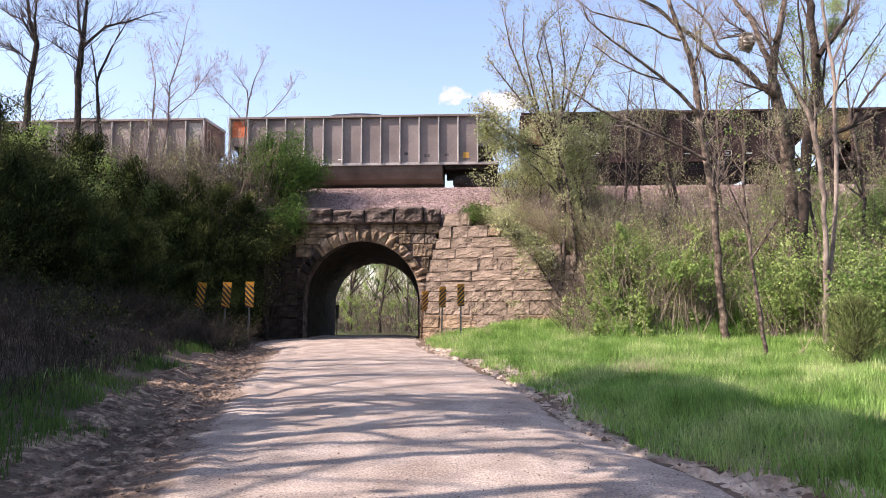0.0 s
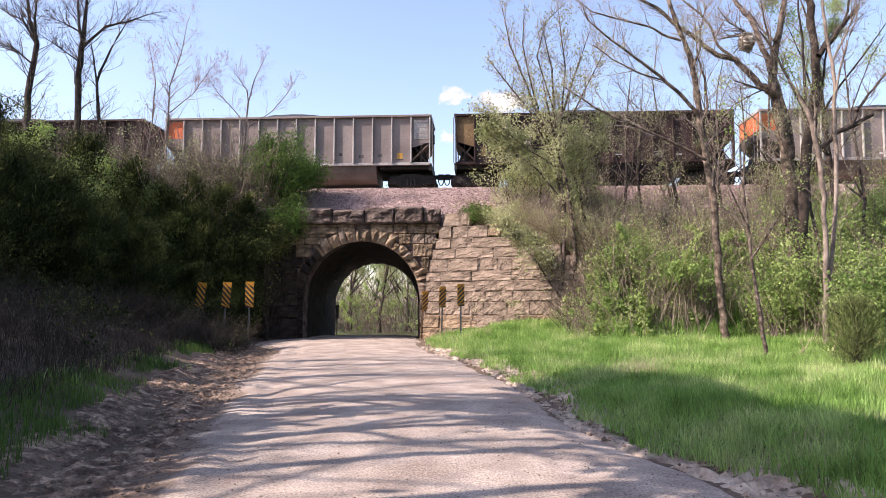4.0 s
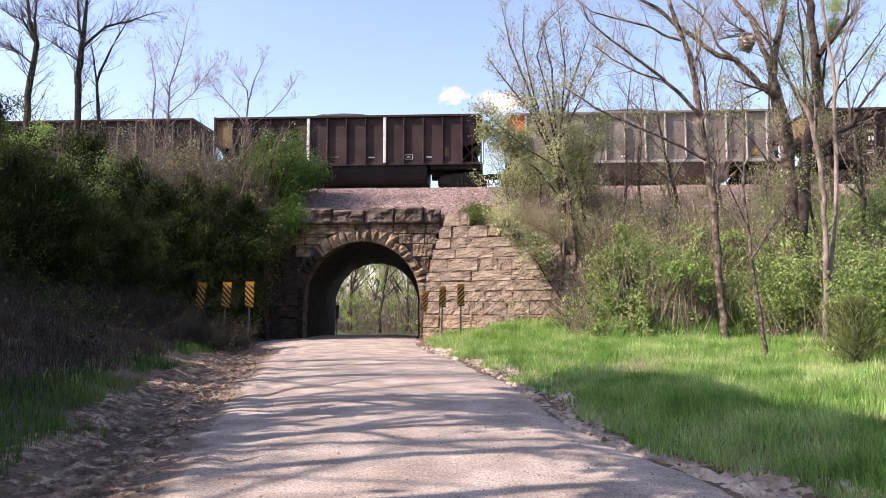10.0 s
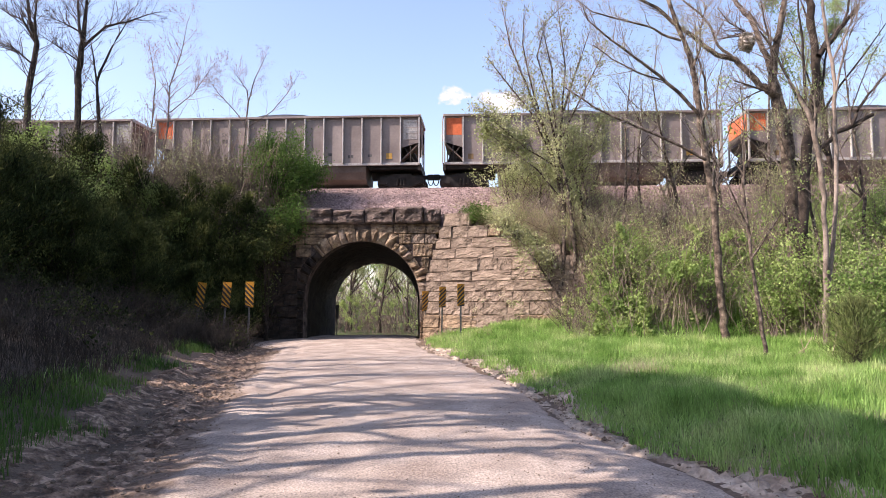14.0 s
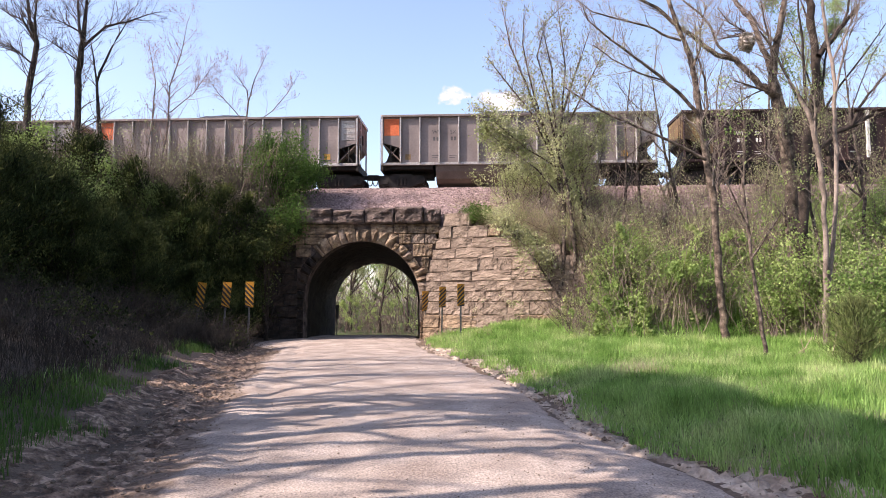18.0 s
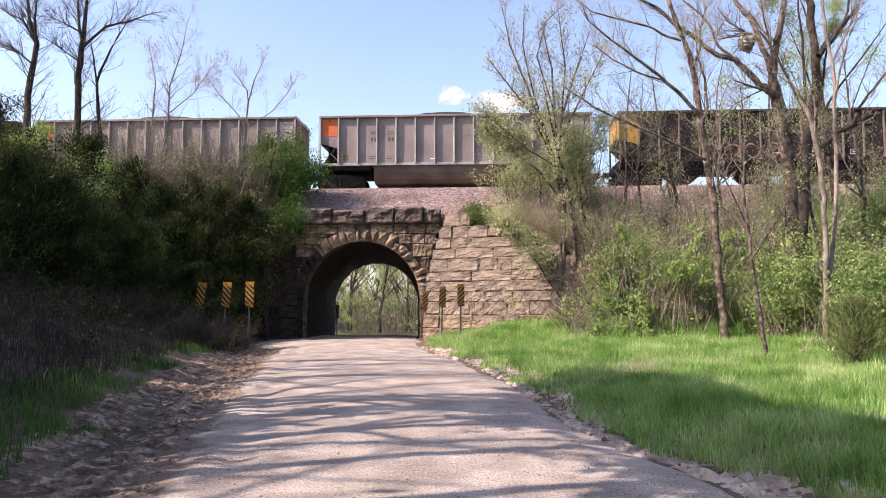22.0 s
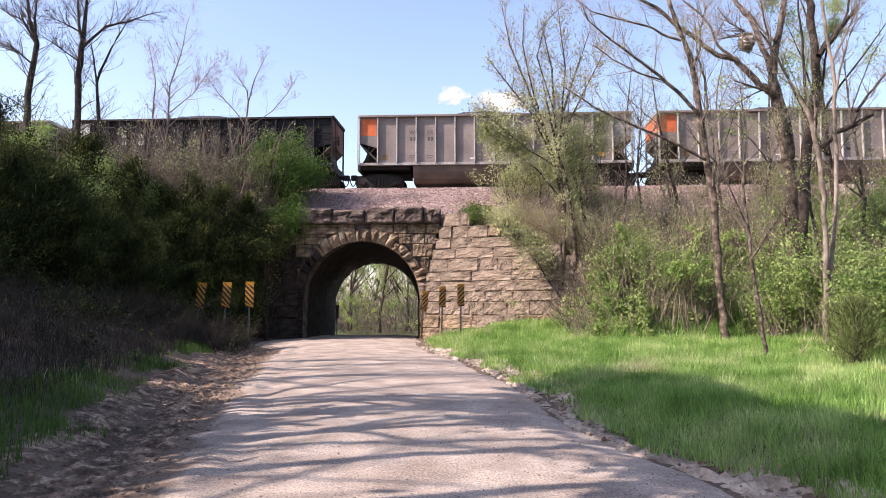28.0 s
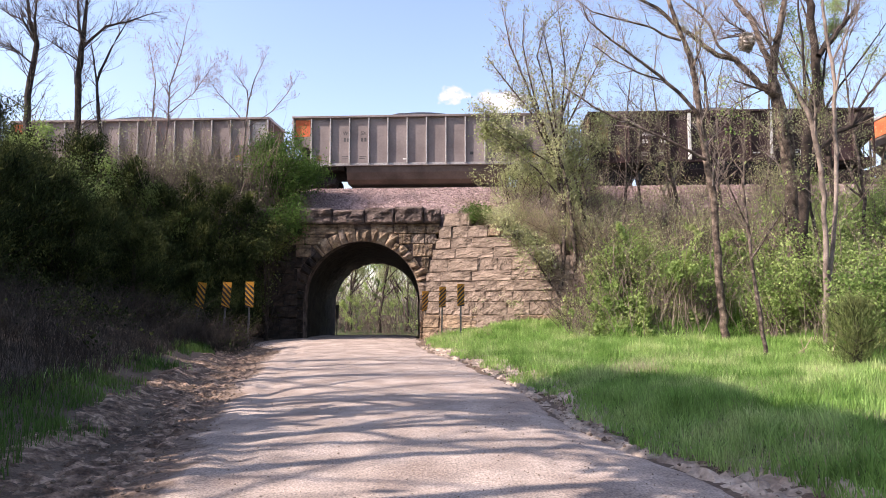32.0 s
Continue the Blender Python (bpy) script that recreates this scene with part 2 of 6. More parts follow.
ROAD_X = np.array([4.0, 0.6, 0.0, -0.95, -2.2, -3.75, -3.9, -4.3, -5.6, -12, -26, -180])


def road_x(y):
    return np.interp(y, ROAD_Y, ROAD_X)


def apron(y):
    """Extra width of the gravel before the arch, on the shaded side."""
    return 1.25 * step(y, 25.5, 29.5) * (1 - step(y, 32.0, 33.2))


def inset(y):
    """How far the verge creeps in over the road's sunlit edge."""
    return 0.13 * (1 - step(y, 8, 14)) + 0.28 * np.exp(-((np.asarray(y, float) - 9.3) / 2.2) ** 2) - 0.34 * np.exp(-((np.asarray(y, float) - 18.0) / 4.0) ** 2)


def beside(x, y):
    """Distance from the road's middle line towards the verge, its creeping edge allowed for."""
    return x - road_x(y) + inset(y)


def road_z(y):
    return -0.95 * step(np.asarray(y, float), 34, 56)


FRONT_V, REAR_V, PORTAL_U = -6.25, 6.7, -3.48


def land(x, y):
    """Height of the ground."""
    x, y = np.asarray(x, float), np.asarray(y, float)
    u, v = x * CU - (y - TRACK_Y) * SU, x * SU + (y - TRACK_Y) * CU
    d = x - road_x(y)
    right, left = np.maximum(d - 2.9, 0), np.maximum(-d - 2.9 - apron(y), 0)
    near = step(y, 23.5, 34) * (1 - step(y, 46, 52))
    open_field = 1 - step(y, 48, 58)
    g = road_z(y) - 0.05
    g = g + step(right, 0, 1.2) * 0.16 + right * (0.010 + 0.17 * near) + 0.20 * np.maximum(right - 10.5, 0) * (1 - near * 0.6) * open_field
    g = g + step(left, 0.3, 1.4) * 0.22 + 0.36 * np.maximum(left - 1.3, 0) * open_field
    g = np.minimum(g, road_z(y) + 5.2 + 0.5 * nz(x, y, 0.1, 2.0))
    far = step(np.hypot(x, y - 20), 60, 140)
    g = g * (1 - far) + far * (1.0 + 1.5 * nz(x, y, 0.02, 4))
    g = g + 0.06 * nz(x, y, 1.3, 1.0) * np.minimum(1, (right + left) * 0.7)
    e = 7.62 - np.maximum(np.abs(v) - 2.5, 0) / 1.66
    e = e + 0.10 * nz(x, y, 0.9, 3.0) * step(np.abs(v), 4.5, 7)
    px = u - PORTAL_U
    wing = FRONT_V + 0.5 - np.maximum(np.abs(px) - 2.9, 0) * 0.466
    cut = 1 - step(np.abs(px), 8.0, 10.5)
    cutb = 1 - step(np.abs(px + 1.2), 5.0, 9.0)
    e = np.where(v < wing, e - cut * 12, np.where(v > REAR_V, e - cutb * 12, e))
    return np.maximum(g, e)


def land1(x, y):
    return float(land(x, y))


def spread(a, b, n, power=1.0):
    t = np.linspace(0, 1, n)
    return a + (b - a) * t ** power


def ground():
    us = np.concatenate([-spread(24, 900, 26, 2.4)[::-1], np.arange(-23.6, 24, 0.4), [PORTAL_U - 3.3, PORTAL_U - 2.82, PORTAL_U + 2.82, PORTAL_U + 3.3], spread(24, 900, 26, 2.4)])
    us = np.sort(us)
    vs = np.concatenate([-spread(42, 900, 26, 2.6)[::-1], np.arange(-41.6, FRONT_V - 0.05, 0.4), [FRONT_V, FRONT_V + 0.48, FRONT_V + 0.52],
                         np.arange(FRONT_V + 0.9, REAR_V - 0.05, 0.4), [REAR_V - 0.02, REAR_V + 0.02], np.arange(REAR_V + 0.4, 24, 0.4), spread(24, 900, 26, 2.6)])
    U, V = np.meshgrid(us, vs)
    X, Y = U * CU + V * SU, TRACK_Y - U * SU + V * CU
    Z = land(X, Y)
    n, m = U.shape
    idx = np.arange(n * m).reshape(n, m)
    q = np.stack([idx[:-1, :-1], idx[:-1, 1:], idx[1:, 1:], idx[1:, :-1]], -1).reshape(-1, 4)
    zq = Z.ravel()[q]
    uq, vq = U.ravel()[q].mean(1), V.ravel()[q].mean(1)
    gate = (zq.max(1) - zq.min(1) > 1.5) & (((np.abs(uq - PORTAL_U) < 2.85) & (np.abs(vq - FRONT_V - 0.5) < 0.1)) | ((np.abs(uq - PORTAL_U + 1.23) < 3.0) & (np.abs(vq - REAR_V) < 0.1)))
    ob = raw("ground", np.stack([X, Y, Z], -1).reshape(-1, 3), q[~gate], M_TURF, smooth=True)
    ob.data.materials.append(M_SOIL)
    qx, qy = X.ravel()[q[~gate]].mean(1), Y.ravel()[q[~gate]].mean(1)
    d = qx - road_x(qy)
    bare = ((d < 3.2) & (d > -5.0)) | ((d < -2.0) & (qy < 60)) | (np.abs(to_uv(qx, qy)[1]) < 11)
    ob.data.polygons.foreach_set("material_index", bare.astype(np.int32))
    tagged(ob, "uneven grassy ground with bare earth banks", "ground", kind="structure")


def road():
    ys = np.concatenate([np.arange(-40, 3, 1.0), np.arange(3, 36, 0.15), np.arange(36, 130, 1.0)])
    w = np.linspace(-1, 1, 61)
    W, Y = np.meshgrid(w, ys)
    edge = 2.95 + 0.18 * nz(Y, W * 0 + 3, 1.1, 2)
    X = road_x(Y) + W * np.where(W < 0, edge + apron(Y), edge - inset(Y))
    Z = road_z(Y) + 0.05 * (1 - W ** 2) - 0.10 * np.abs(W) ** 8 + 0.012 * nz(X, Y, 3.0, 1) + 0.006 * nz(X, Y, 9.0, 2)
    Z = Z - 0.035 * np.exp(-((X - road_x(Y) + 1.75) / 0.16) ** 2) * step(Y, 4, 9) * (0.5 + 0.5 * nz(X * 0, Y, 0.9, 1))
    Z = Z + 0.03 * np.exp(-((X - road_x(Y) + 2.1) / 0.13) ** 2) * (0.6 + 0.4 * nz(X * 0, Y, 1.4, 6)) * step(Y, 5, 8)
    n, m = X.shape
    idx = np.arange(n * m).reshape(n, m)
    q = np.stack([idx[:-1, :-1], idx[:-1, 1:], idx[1:, 1:], idx[1:, :-1]], -1).reshape(-1, 4)
    ob = raw("road", np.stack([X, Y, Z], -1).reshape(-1, 3), q, M_GRAVEL, smooth=True)
    wear = ob.data.attributes.new("wear", "FLOAT", "POINT")
    fade = 1 - step(Y, 22, 30)
    vals = fade * (1 - step(W, -1.0, -0.52)) * 0.95 + 0.8 * step(W, 0.84, 1.0)
    wear.data.foreach_set("value", vals.ravel().astype(np.float32))
    tagged(ob, "pale pinkish gravel road with faint wheel ruts", "road", kind="structure")


def shoulder(name, d0, d1, y1, rough, material, label, seed):
    """A strip of churned earth beside the road, lumpy at hand size."""
    ys, ds = np.arange(4.2, y1, 0.07), np.arange(d0, d1, 0.07)
    D, Y = np.meshgrid(ds, ys)
    X = road_x(Y) + D - (inset(Y) if d0 > 0 else 0)
    rng = np.random.default_rng(seed)
    t = (D - d0) / (d1 - d0)
    lump = np.clip(nz(D * 2.2, Y * 0.35, 3.1, seed) + 0.8 * nz(D * 1.6, Y * 0.7, 7.3, seed + 1) + 0.7 * nz(X, Y, 15.0, seed + 2) + rng.normal(size=X.shape) * 0.35, -0.8, 2.4)
    edge = np.minimum(1, np.minimum(t, 1 - t) * 6)
    Z = np.maximum(land(X, Y), road_z(Y) - 0.06 + 0 * X) + 0.02 + rough * lump * edge - 0.07 * (1 - edge)
    n, m = X.shape
    idx = np.arange(n * m).reshape(n, m)
    q = np.stack([idx[:-1, :-1], idx[:-1, 1:], idx[1:, 1:], idx[1:, :-1]], -1).reshape(-1, 4)
    ob = raw(name, np.stack([X, Y, Z], -1).reshape(-1, 3), q, material)
    return tagged(ob, label, "road shoulder", kind="structure")


ground()
road()
shoulder("road_shoulder", -4.3, -2.3, 25.0, 0.034, M_MUD, "churned brown mud along the road edge", 3)
shoulder("road_shoulder", 2.62, 3.75, 27.0, 0.045, M_CRUMB, "crumbly pale earth berm along the road edge", 5)


# ---- the arch bridge ----
def unit_block(seed, name="stone_block", proud=0.055, rough=0.045, rim_x=0.03, rim_z=0.06):
    """A rock-faced block, 1 wide, 1 high, its face at y = 0 and its back at y = 0.4."""
    rng = np.random.default_rng(seed)
    nx, nzz = 12, 8
    xs, zs = np.linspace(0, 1, nx), np.linspace(0, 1, nzz)
    xs[1], xs[-2], zs[1], zs[-2] = rim_x, 1 - rim_x, rim_z, 1 - rim_z
    X, Z = np.meshgrid(xs, zs)
    inner = np.zeros_like(X)
    inner[1:-1, 1:-1] = 1
    big = 0.5 * nz(X * 5, Z * 3, 1.0, seed * 0.7) + 0.5 * nz(X * 9, Z * 6, 1.0, seed * 1.3)
    Y = -inner * (proud + rough * big + rng.uniform(-0.02, 0.02, X.shape)) + (1 - inner) * rng.uniform(0, 0.015, X.shape)
    X = X + inner * rng.uniform(-0.015, 0.015, X.shape) + (1 - inner) * rng.uniform(-0.012, 0.012, X.shape)
    Z = Z + inner * rng.uniform(-0.02, 0.02, X.shape) + (1 - inner) * rng.uniform(-0.02, 0.02, X.shape)
    front = np.stack([X, Y, Z], -1).reshape(-1, 3)
    idx = np.arange(nx * nzz).reshape(nzz, nx)
    q = [tuple(r) for r in np.stack([idx[:-1, :-1], idx[:-1, 1:], idx[1:, 1:], idx[1:, :-1]], -1).reshape(-1, 4)]
    rim = list(idx[0]) + list(idx[1:, -1]) + list(idx[-1, -2::-1]) + list(idx[-2:0:-1, 0])
    back = front[rim] * (1, 0, 1) + (0, 0.4, 0)
    n0, k = len(front), len(rim)
    q += [(rim[i], n0 + i, n0 + (i + 1) % k, rim[(i + 1) % k]) for i in range(k)]
    me = bpy.data.meshes.new(name)
    me.from_pydata([tuple(v) for v in np.concatenate([front, back])], [], q)
    return me


BLOCKS = [unit_block(40 + i) for i in range(7)]
BLOCKS_DARK = [unit_block(60 + i) for i in range(6)]
BLOCKS_WORN = [unit_block(80 + i, "stone_block", 0.03, 0.04, 0.045, 0.09) for i in range(9)]
for me in BLOCKS + BLOCKS_WORN:
    me.materials.append(M_ROCK)
for me in BLOCKS_DARK:
    me.materials.append(M_ROCK_DARK)
BLOCKS_CAP = [unit_block(120 + i, "coping_stone", 0.07, 0.13, 0.05, 0.12) for i in range(8)]
for me in BLOCKS_CAP:
    me.materials.append(M_ROCK_CAP)
BLOCKS_SHADE = [unit_block(100 + i) for i in range(5)]
for me in BLOCKS_SHADE:
    me.materials.append(M_ROCK_SHADE)
rb = random.Random(5)


def block(parent, meshes, m, w, h, gap=0.011, name="stone_block"):
    """One stone on a wall: m is the pose of its lower left front corner."""
    ob = new(name, rb.choice(meshes))
    ob.parent = parent
    ob.matrix_local = m @ Matrix.Translation((gap / 2, 0, gap / 2)) @ Matrix.Diagonal((w - gap, 1, h - gap, 1))
    return ob


ARCH_R, SPRING, RING, TOP = 2.75, 1.8, 0.52, 6.1
BARREL, SHEAR, DROP = REAR_V - FRONT_V, -0.095, -0.3


def arch_z(x):
    return SPRING + math.sqrt(max(ARCH_R ** 2 - x * x, 0)) if abs(x) < ARCH_R else -0.6


def headwall_core(bm, y0, y1, x0, x1, dx=0.0, dz=0.0):
    xs = sorted({x0, x1, -ARCH_R, ARCH_R, *[ARCH_R * math.sin(radians(a)) for a in range(-90, 91, 6)]})
    for a, b in zip(xs, xs[1:]):
        za, zb = (-0.6, -0.6) if b <= -ARCH_R + 1e-6 or a >= ARCH_R - 1e-6 else (max(arch_z(a), SPRING), max(arch_z(b), SPRING))
        v = [bm.verts.new((x + dx, y, z)) for y in (y0, y1) for x, z in ((a, za + dz), (b, zb + dz), (b, TOP - 0.02), (a, TOP - 0.02))]
        for f in ((0, 1, 2, 3), (7, 6, 5, 4), (1, 0, 4, 5), (3, 2, 6, 7), (0, 3, 7, 4), (2, 1, 5, 6)):
            bm.faces.new([v[i] for i in f])


def bridge():
    x, y = uv(PORTAL_U, FRONT_V)
    top = new("arch_bridge")
    top.matrix_world = pose(x, y, 0, 0, 0, -math.degrees(THETA))
    tagged(top, "old quarried stone arch bridge carrying a railway over a gravel road", "bridge", kind="structure")
    bm = bmesh.new()
    headwall_core(bm, 0.015, 0.7, -9.0, 3.5)
    head = part("headwall", bm, M_ROCK_CAP, top, "weathered brown stone headwall")
    bm = bmesh.new()
    headwall_core(bm, BARREL - 0.6, BARREL, -8.0, 8.0, SHEAR * BARREL, DROP)
    part("rear_headwall", bm, M_ROCK_DARK, top)
    # barrel: side walls and vault as one shell, 0.4 thick
    prof = [(-ARCH_R, z) for z in np.linspace(-0.7, SPRING, 7)]
    prof += [(-ARCH_R * math.cos(a), SPRING + ARCH_R * math.sin(a)) for a in np.linspace(0, math.pi, 29)[1:-1]]
    prof += [(ARCH_R, z) for z in np.linspace(SPRING, -0.7, 7)]
    prof = np.array(prof)
    ys = np.linspace(0.05, BARREL - 0.02, 33)
    P, Yg = np.meshgrid(np.arange(len(prof)), ys)
    px, pz = prof[P, 0], prof[P, 1]
    nrm = np.stack([px, np.maximum(pz - SPRING, 0)], -1)
    nrm /= np.linalg.norm(nrm, axis=-1, keepdims=True)
    bumpy = 0.035 * nz(P * 1.0, Yg, 2.6, 3)
    inner = np.stack([px + nrm[..., 0] * bumpy + SHEAR * Yg, Yg, pz + nrm[..., 1] * bumpy + DROP * Yg / BARREL], -1)
    outer = np.stack([px + nrm[..., 0] * 0.4 + SHEAR * Yg, Yg, pz + nrm[..., 1] * 0.4 + DROP * Yg / BARREL], -1)
    n, m = P.shape
    idx = np.arange(n * m).reshape(n, m)
    q = np.stack([idx[:-1, :-1], idx[1:, :-1], idx[1:, 1:], idx[:-1, 1:]], -1).reshape(-1, 4)
    raw("barrel", np.concatenate([inner.reshape(-1, 3), outer.reshape(-1, 3)]), np.concatenate([q, q[:, ::-1] + n * m]), M_VAULT, top, "stone barrel vault, its inner shade put into the colour")
    # ring of voussoirs
    cuts = 24
    joints = [math.pi * (i + (rb.uniform(-0.3, 0.3) if 0 < i < cuts else 0)) / cuts for i in range(cuts + 1)]
    for i in range(cuts):
        a0, a1 = joints[i] + 0.006, joints[i + 1] - 0.006
        r1 = ARCH_R + RING + rb.uniform(-0.16, 0.2)
        bm = bmesh.new()
        g = [[None] * 4 for _ in range(4)]
        for a in range(4):
            for r in range(4):
                an, rr = a0 + (a1 - a0) * a / 3, ARCH_R + 0.01 + (r1 - ARCH_R) * r / 3
                mid = 0 < a < 3 and 0 < r < 3
                g[a][r] = bm.verts.new((-rr * math.cos(an), -0.04 - (rb.uniform(0.06, 0.2) if mid else rb.uniform(0, 0.04)), SPRING + rr * math.sin(an)))
        for a in range(3):
            for r in range(3):
                bm.faces.new((g[a][r], g[a][r + 1], g[a + 1][r + 1], g[a + 1][r]))
        border = [e for e in bm.edges if e.is_boundary]
        r = bmesh.ops.extrude_edge_only(bm, edges=border)
        for v in r["geom"]:
            if isinstance(v, bmesh.types.BMVert):
                v.co.y = 0.45
        bmesh.ops.recalc_face_normals(bm, faces=bm.faces)
        # the lower left voussoirs get the stone with shade in its colour
        part("voussoir", bm, M_ROCK_SHADE if i < 6 else M_ROCK_DARK if i < 9 or rb.random() < 0.6 else M_ROCK, head)
    # courses of the headwall, and the jambs below the springing
    z, courses = -0.3, []
    while z < 5.25:
        h = rb.uniform(0.46, 0.62)
        if 5.38 - z - h < 0.3:
            h = 5.38 - z
        courses.append((z, h))
        z += h
    for z, h in courses:
        if h < 0.2:
            continue
        R = ARCH_R + RING + 0.02
        zm = max(z + h * 0.35 - SPRING, 0)
        half = math.sqrt(max(R * R - zm * zm, 0)) if z + h * 0.35 > SPRING else ARCH_R + 0.02
        if z + h * 0.35 - SPRING > R:
            half = 0
        end = 3.0 + 0.31 * max(z + h / 2 - 2.9, 0)
        spans = [(-8.6, -half), (half, end)] if half > 0.2 else [(-8.6, end)]
        for a, b in spans:
            x = a
            while x < b - 0.05:
                w = min(rb.uniform(0.55, 1.25), b - x)
                if b - x - w < 0.3:
                    w = b - x
                # headwall stones left of the arch are darkened to stand for shade
                block(head, BLOCKS_SHADE if x < -3.2 - 0.35 * rb.random() or (x < -2 and z < 3.4) else BLOCKS_DARK if rb.random() < 0.88 or x < 0 else BLOCKS, pose(x, rb.uniform(-0.07, 0.0), z, rb.uniform(-2, 2), 0, rb.uniform(-2.5, 2.5)), w, h, 0.022)
                x += w
    # coping
    x = -8.8
    while x < 3.7:
        w = min(rb.uniform(1.1, 1.9), 3.75 - x)
        if 3.75 - x - w < 0.4:
            w = 3.75 - x
        block(head, BLOCKS_CAP, pose(x, -0.20 + rb.uniform(-0.05, 0.05), 5.36 + rb.uniform(-0.02, 0.02), rb.uniform(-3, 3), rb.uniform(-0.8, 0.8), rb.uniform(-1.5, 1.5)), w, 0.74 + rb.uniform(-0.06, 0.08), 0.03, name="coping_stone")
        x += w
    return top


def wing_wall(side):
    """A battered wing wall, flared towards the road; side 1 is to the sunlit side, -1 the shaded one."""
    x, y = uv(PORTAL_U + side * 2.92, FRONT_V - 0.45)
    turn = -math.degrees(THETA) - (25 if side > 0 else -25)
    top = new("wing_wall")
    top.matrix_world = pose(x, y, 0, 0, 0, turn)
    tagged(top, "battered wing wall of rough pinkish-brown stone blocks" if side > 0 else "battered wing wall, its shade put into the stone's dark colour", "wall", kind="structure")
    BAT, length = 0.13, 7.4

    def limit(s):
        return 6.25 - 0.43 * max(s - 0.35, 0)
    bm = bmesh.new()
    out = [(0.06, -0.5), (length, -0.5), (length, limit(length) - 0.5), (1.5, limit(1.5) - 0.5)]
    lo = [bm.verts.new((side * a, 0.008 + b * BAT, b)) for a, b in out]
    hi = [bm.verts.new((side * a, 1.1, b)) for a, b in out]
    bm.faces.new(lo), bm.faces.new(hi[::-1])
    for i in range(4):
        bm.faces.new((lo[i], hi[i], hi[(i + 1) % 4], lo[(i + 1) % 4]))
    bmesh.ops.recalc_face_normals(bm, faces=bm.faces)
    # the left wing wall's shade is put into its stone colour
    core = part("wall_core", bm, M_MORTAR if side > 0 else M_ROCK_SHADE, top)
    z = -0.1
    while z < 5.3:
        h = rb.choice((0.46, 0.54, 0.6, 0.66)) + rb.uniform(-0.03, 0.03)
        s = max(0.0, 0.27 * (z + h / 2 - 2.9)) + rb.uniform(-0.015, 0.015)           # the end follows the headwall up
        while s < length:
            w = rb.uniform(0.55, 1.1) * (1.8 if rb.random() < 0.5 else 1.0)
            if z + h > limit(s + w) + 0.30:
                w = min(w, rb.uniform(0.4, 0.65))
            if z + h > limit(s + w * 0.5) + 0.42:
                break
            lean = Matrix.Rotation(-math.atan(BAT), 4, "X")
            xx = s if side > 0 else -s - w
            block(core, BLOCKS_SHADE if side < 0 else BLOCKS_DARK if rb.random() < (0.5 if z < 0.6 else 0.3 if z > 4.2 else 0.0) else BLOCKS_WORN, pose(xx, z * BAT + rb.uniform(-0.02, 0.015), z + rb.uniform(-0.02, 0.02)) @ lean @ pose(0, 0, 0, rb.uniform(-1.2, 1.2), rb.uniform(-0.9, 0.9), rb.uniform(-1.2, 1.2)), w, h, 0.004)
            s += w
        z += h
    return top


def sign(x, y, zb, turn, lean=0, name="object_marker"):
    """A striped marker plate, 0.3 by 0.91 m, on a post."""
    top = new(name)
    g = land1(x, y)
    top.matrix_world = pose(x, y, g, 0, lean, turn)
    post = bmesh.new()
    box(post, -0.03, 0.03, 0.012, 0.045, -0.25, zb - g + 0.85)
    part("post", post, M_POST, top, "galvanised steel post")
    w, h, b = 0.152, 0.914, zb - g
    bm = boxes((-w, w, 0, 0.008, b, b + h))
    panel = part("panel", bm, M_SIGN_Y, top, "yellow reflective plate")
    # added back sheet, black to stand for shade on the plate's rear
    part("backing", boxes((-w + 0.002, w - 0.002, 0.0085, 0.0115, b + 0.002, b + h - 0.002)), M_SIGN_K, panel, "back of the plate, dark to stand for its shade")
    slope = -1 if x < -4 else 1
    n = 5
    for i in range(-1, n):
        z0 = i * h / n + 0.03
        pts = [(-w, z0 - slope * w), (w, z0 + slope * w), (w, z0 + slope * w + 0.095), (-w, z0 - slope * w + 0.095)]
        pts = [(px, min(max(pz, 0.004), h - 0.004)) for px, pz in pts]
        if max(p[1] for p in pts) - min(p[1] for p in pts) < 0.03 or pts[0][1] == pts[3][1] and pts[1][1] == pts[2][1]:
            continue
        keep = []
        for p in pts:
            if p not in keep:
                keep.append(p)
        bm = bmesh.new()
        plate(bm, [(px, pz + b) for px, pz in keep], -0.006, -0.001)
        part("stripe", bm, M_SIGN_K, panel)
    return tagged(top, "yellow and black striped object marker on a steel post", "road sign", "object markers at the arch")


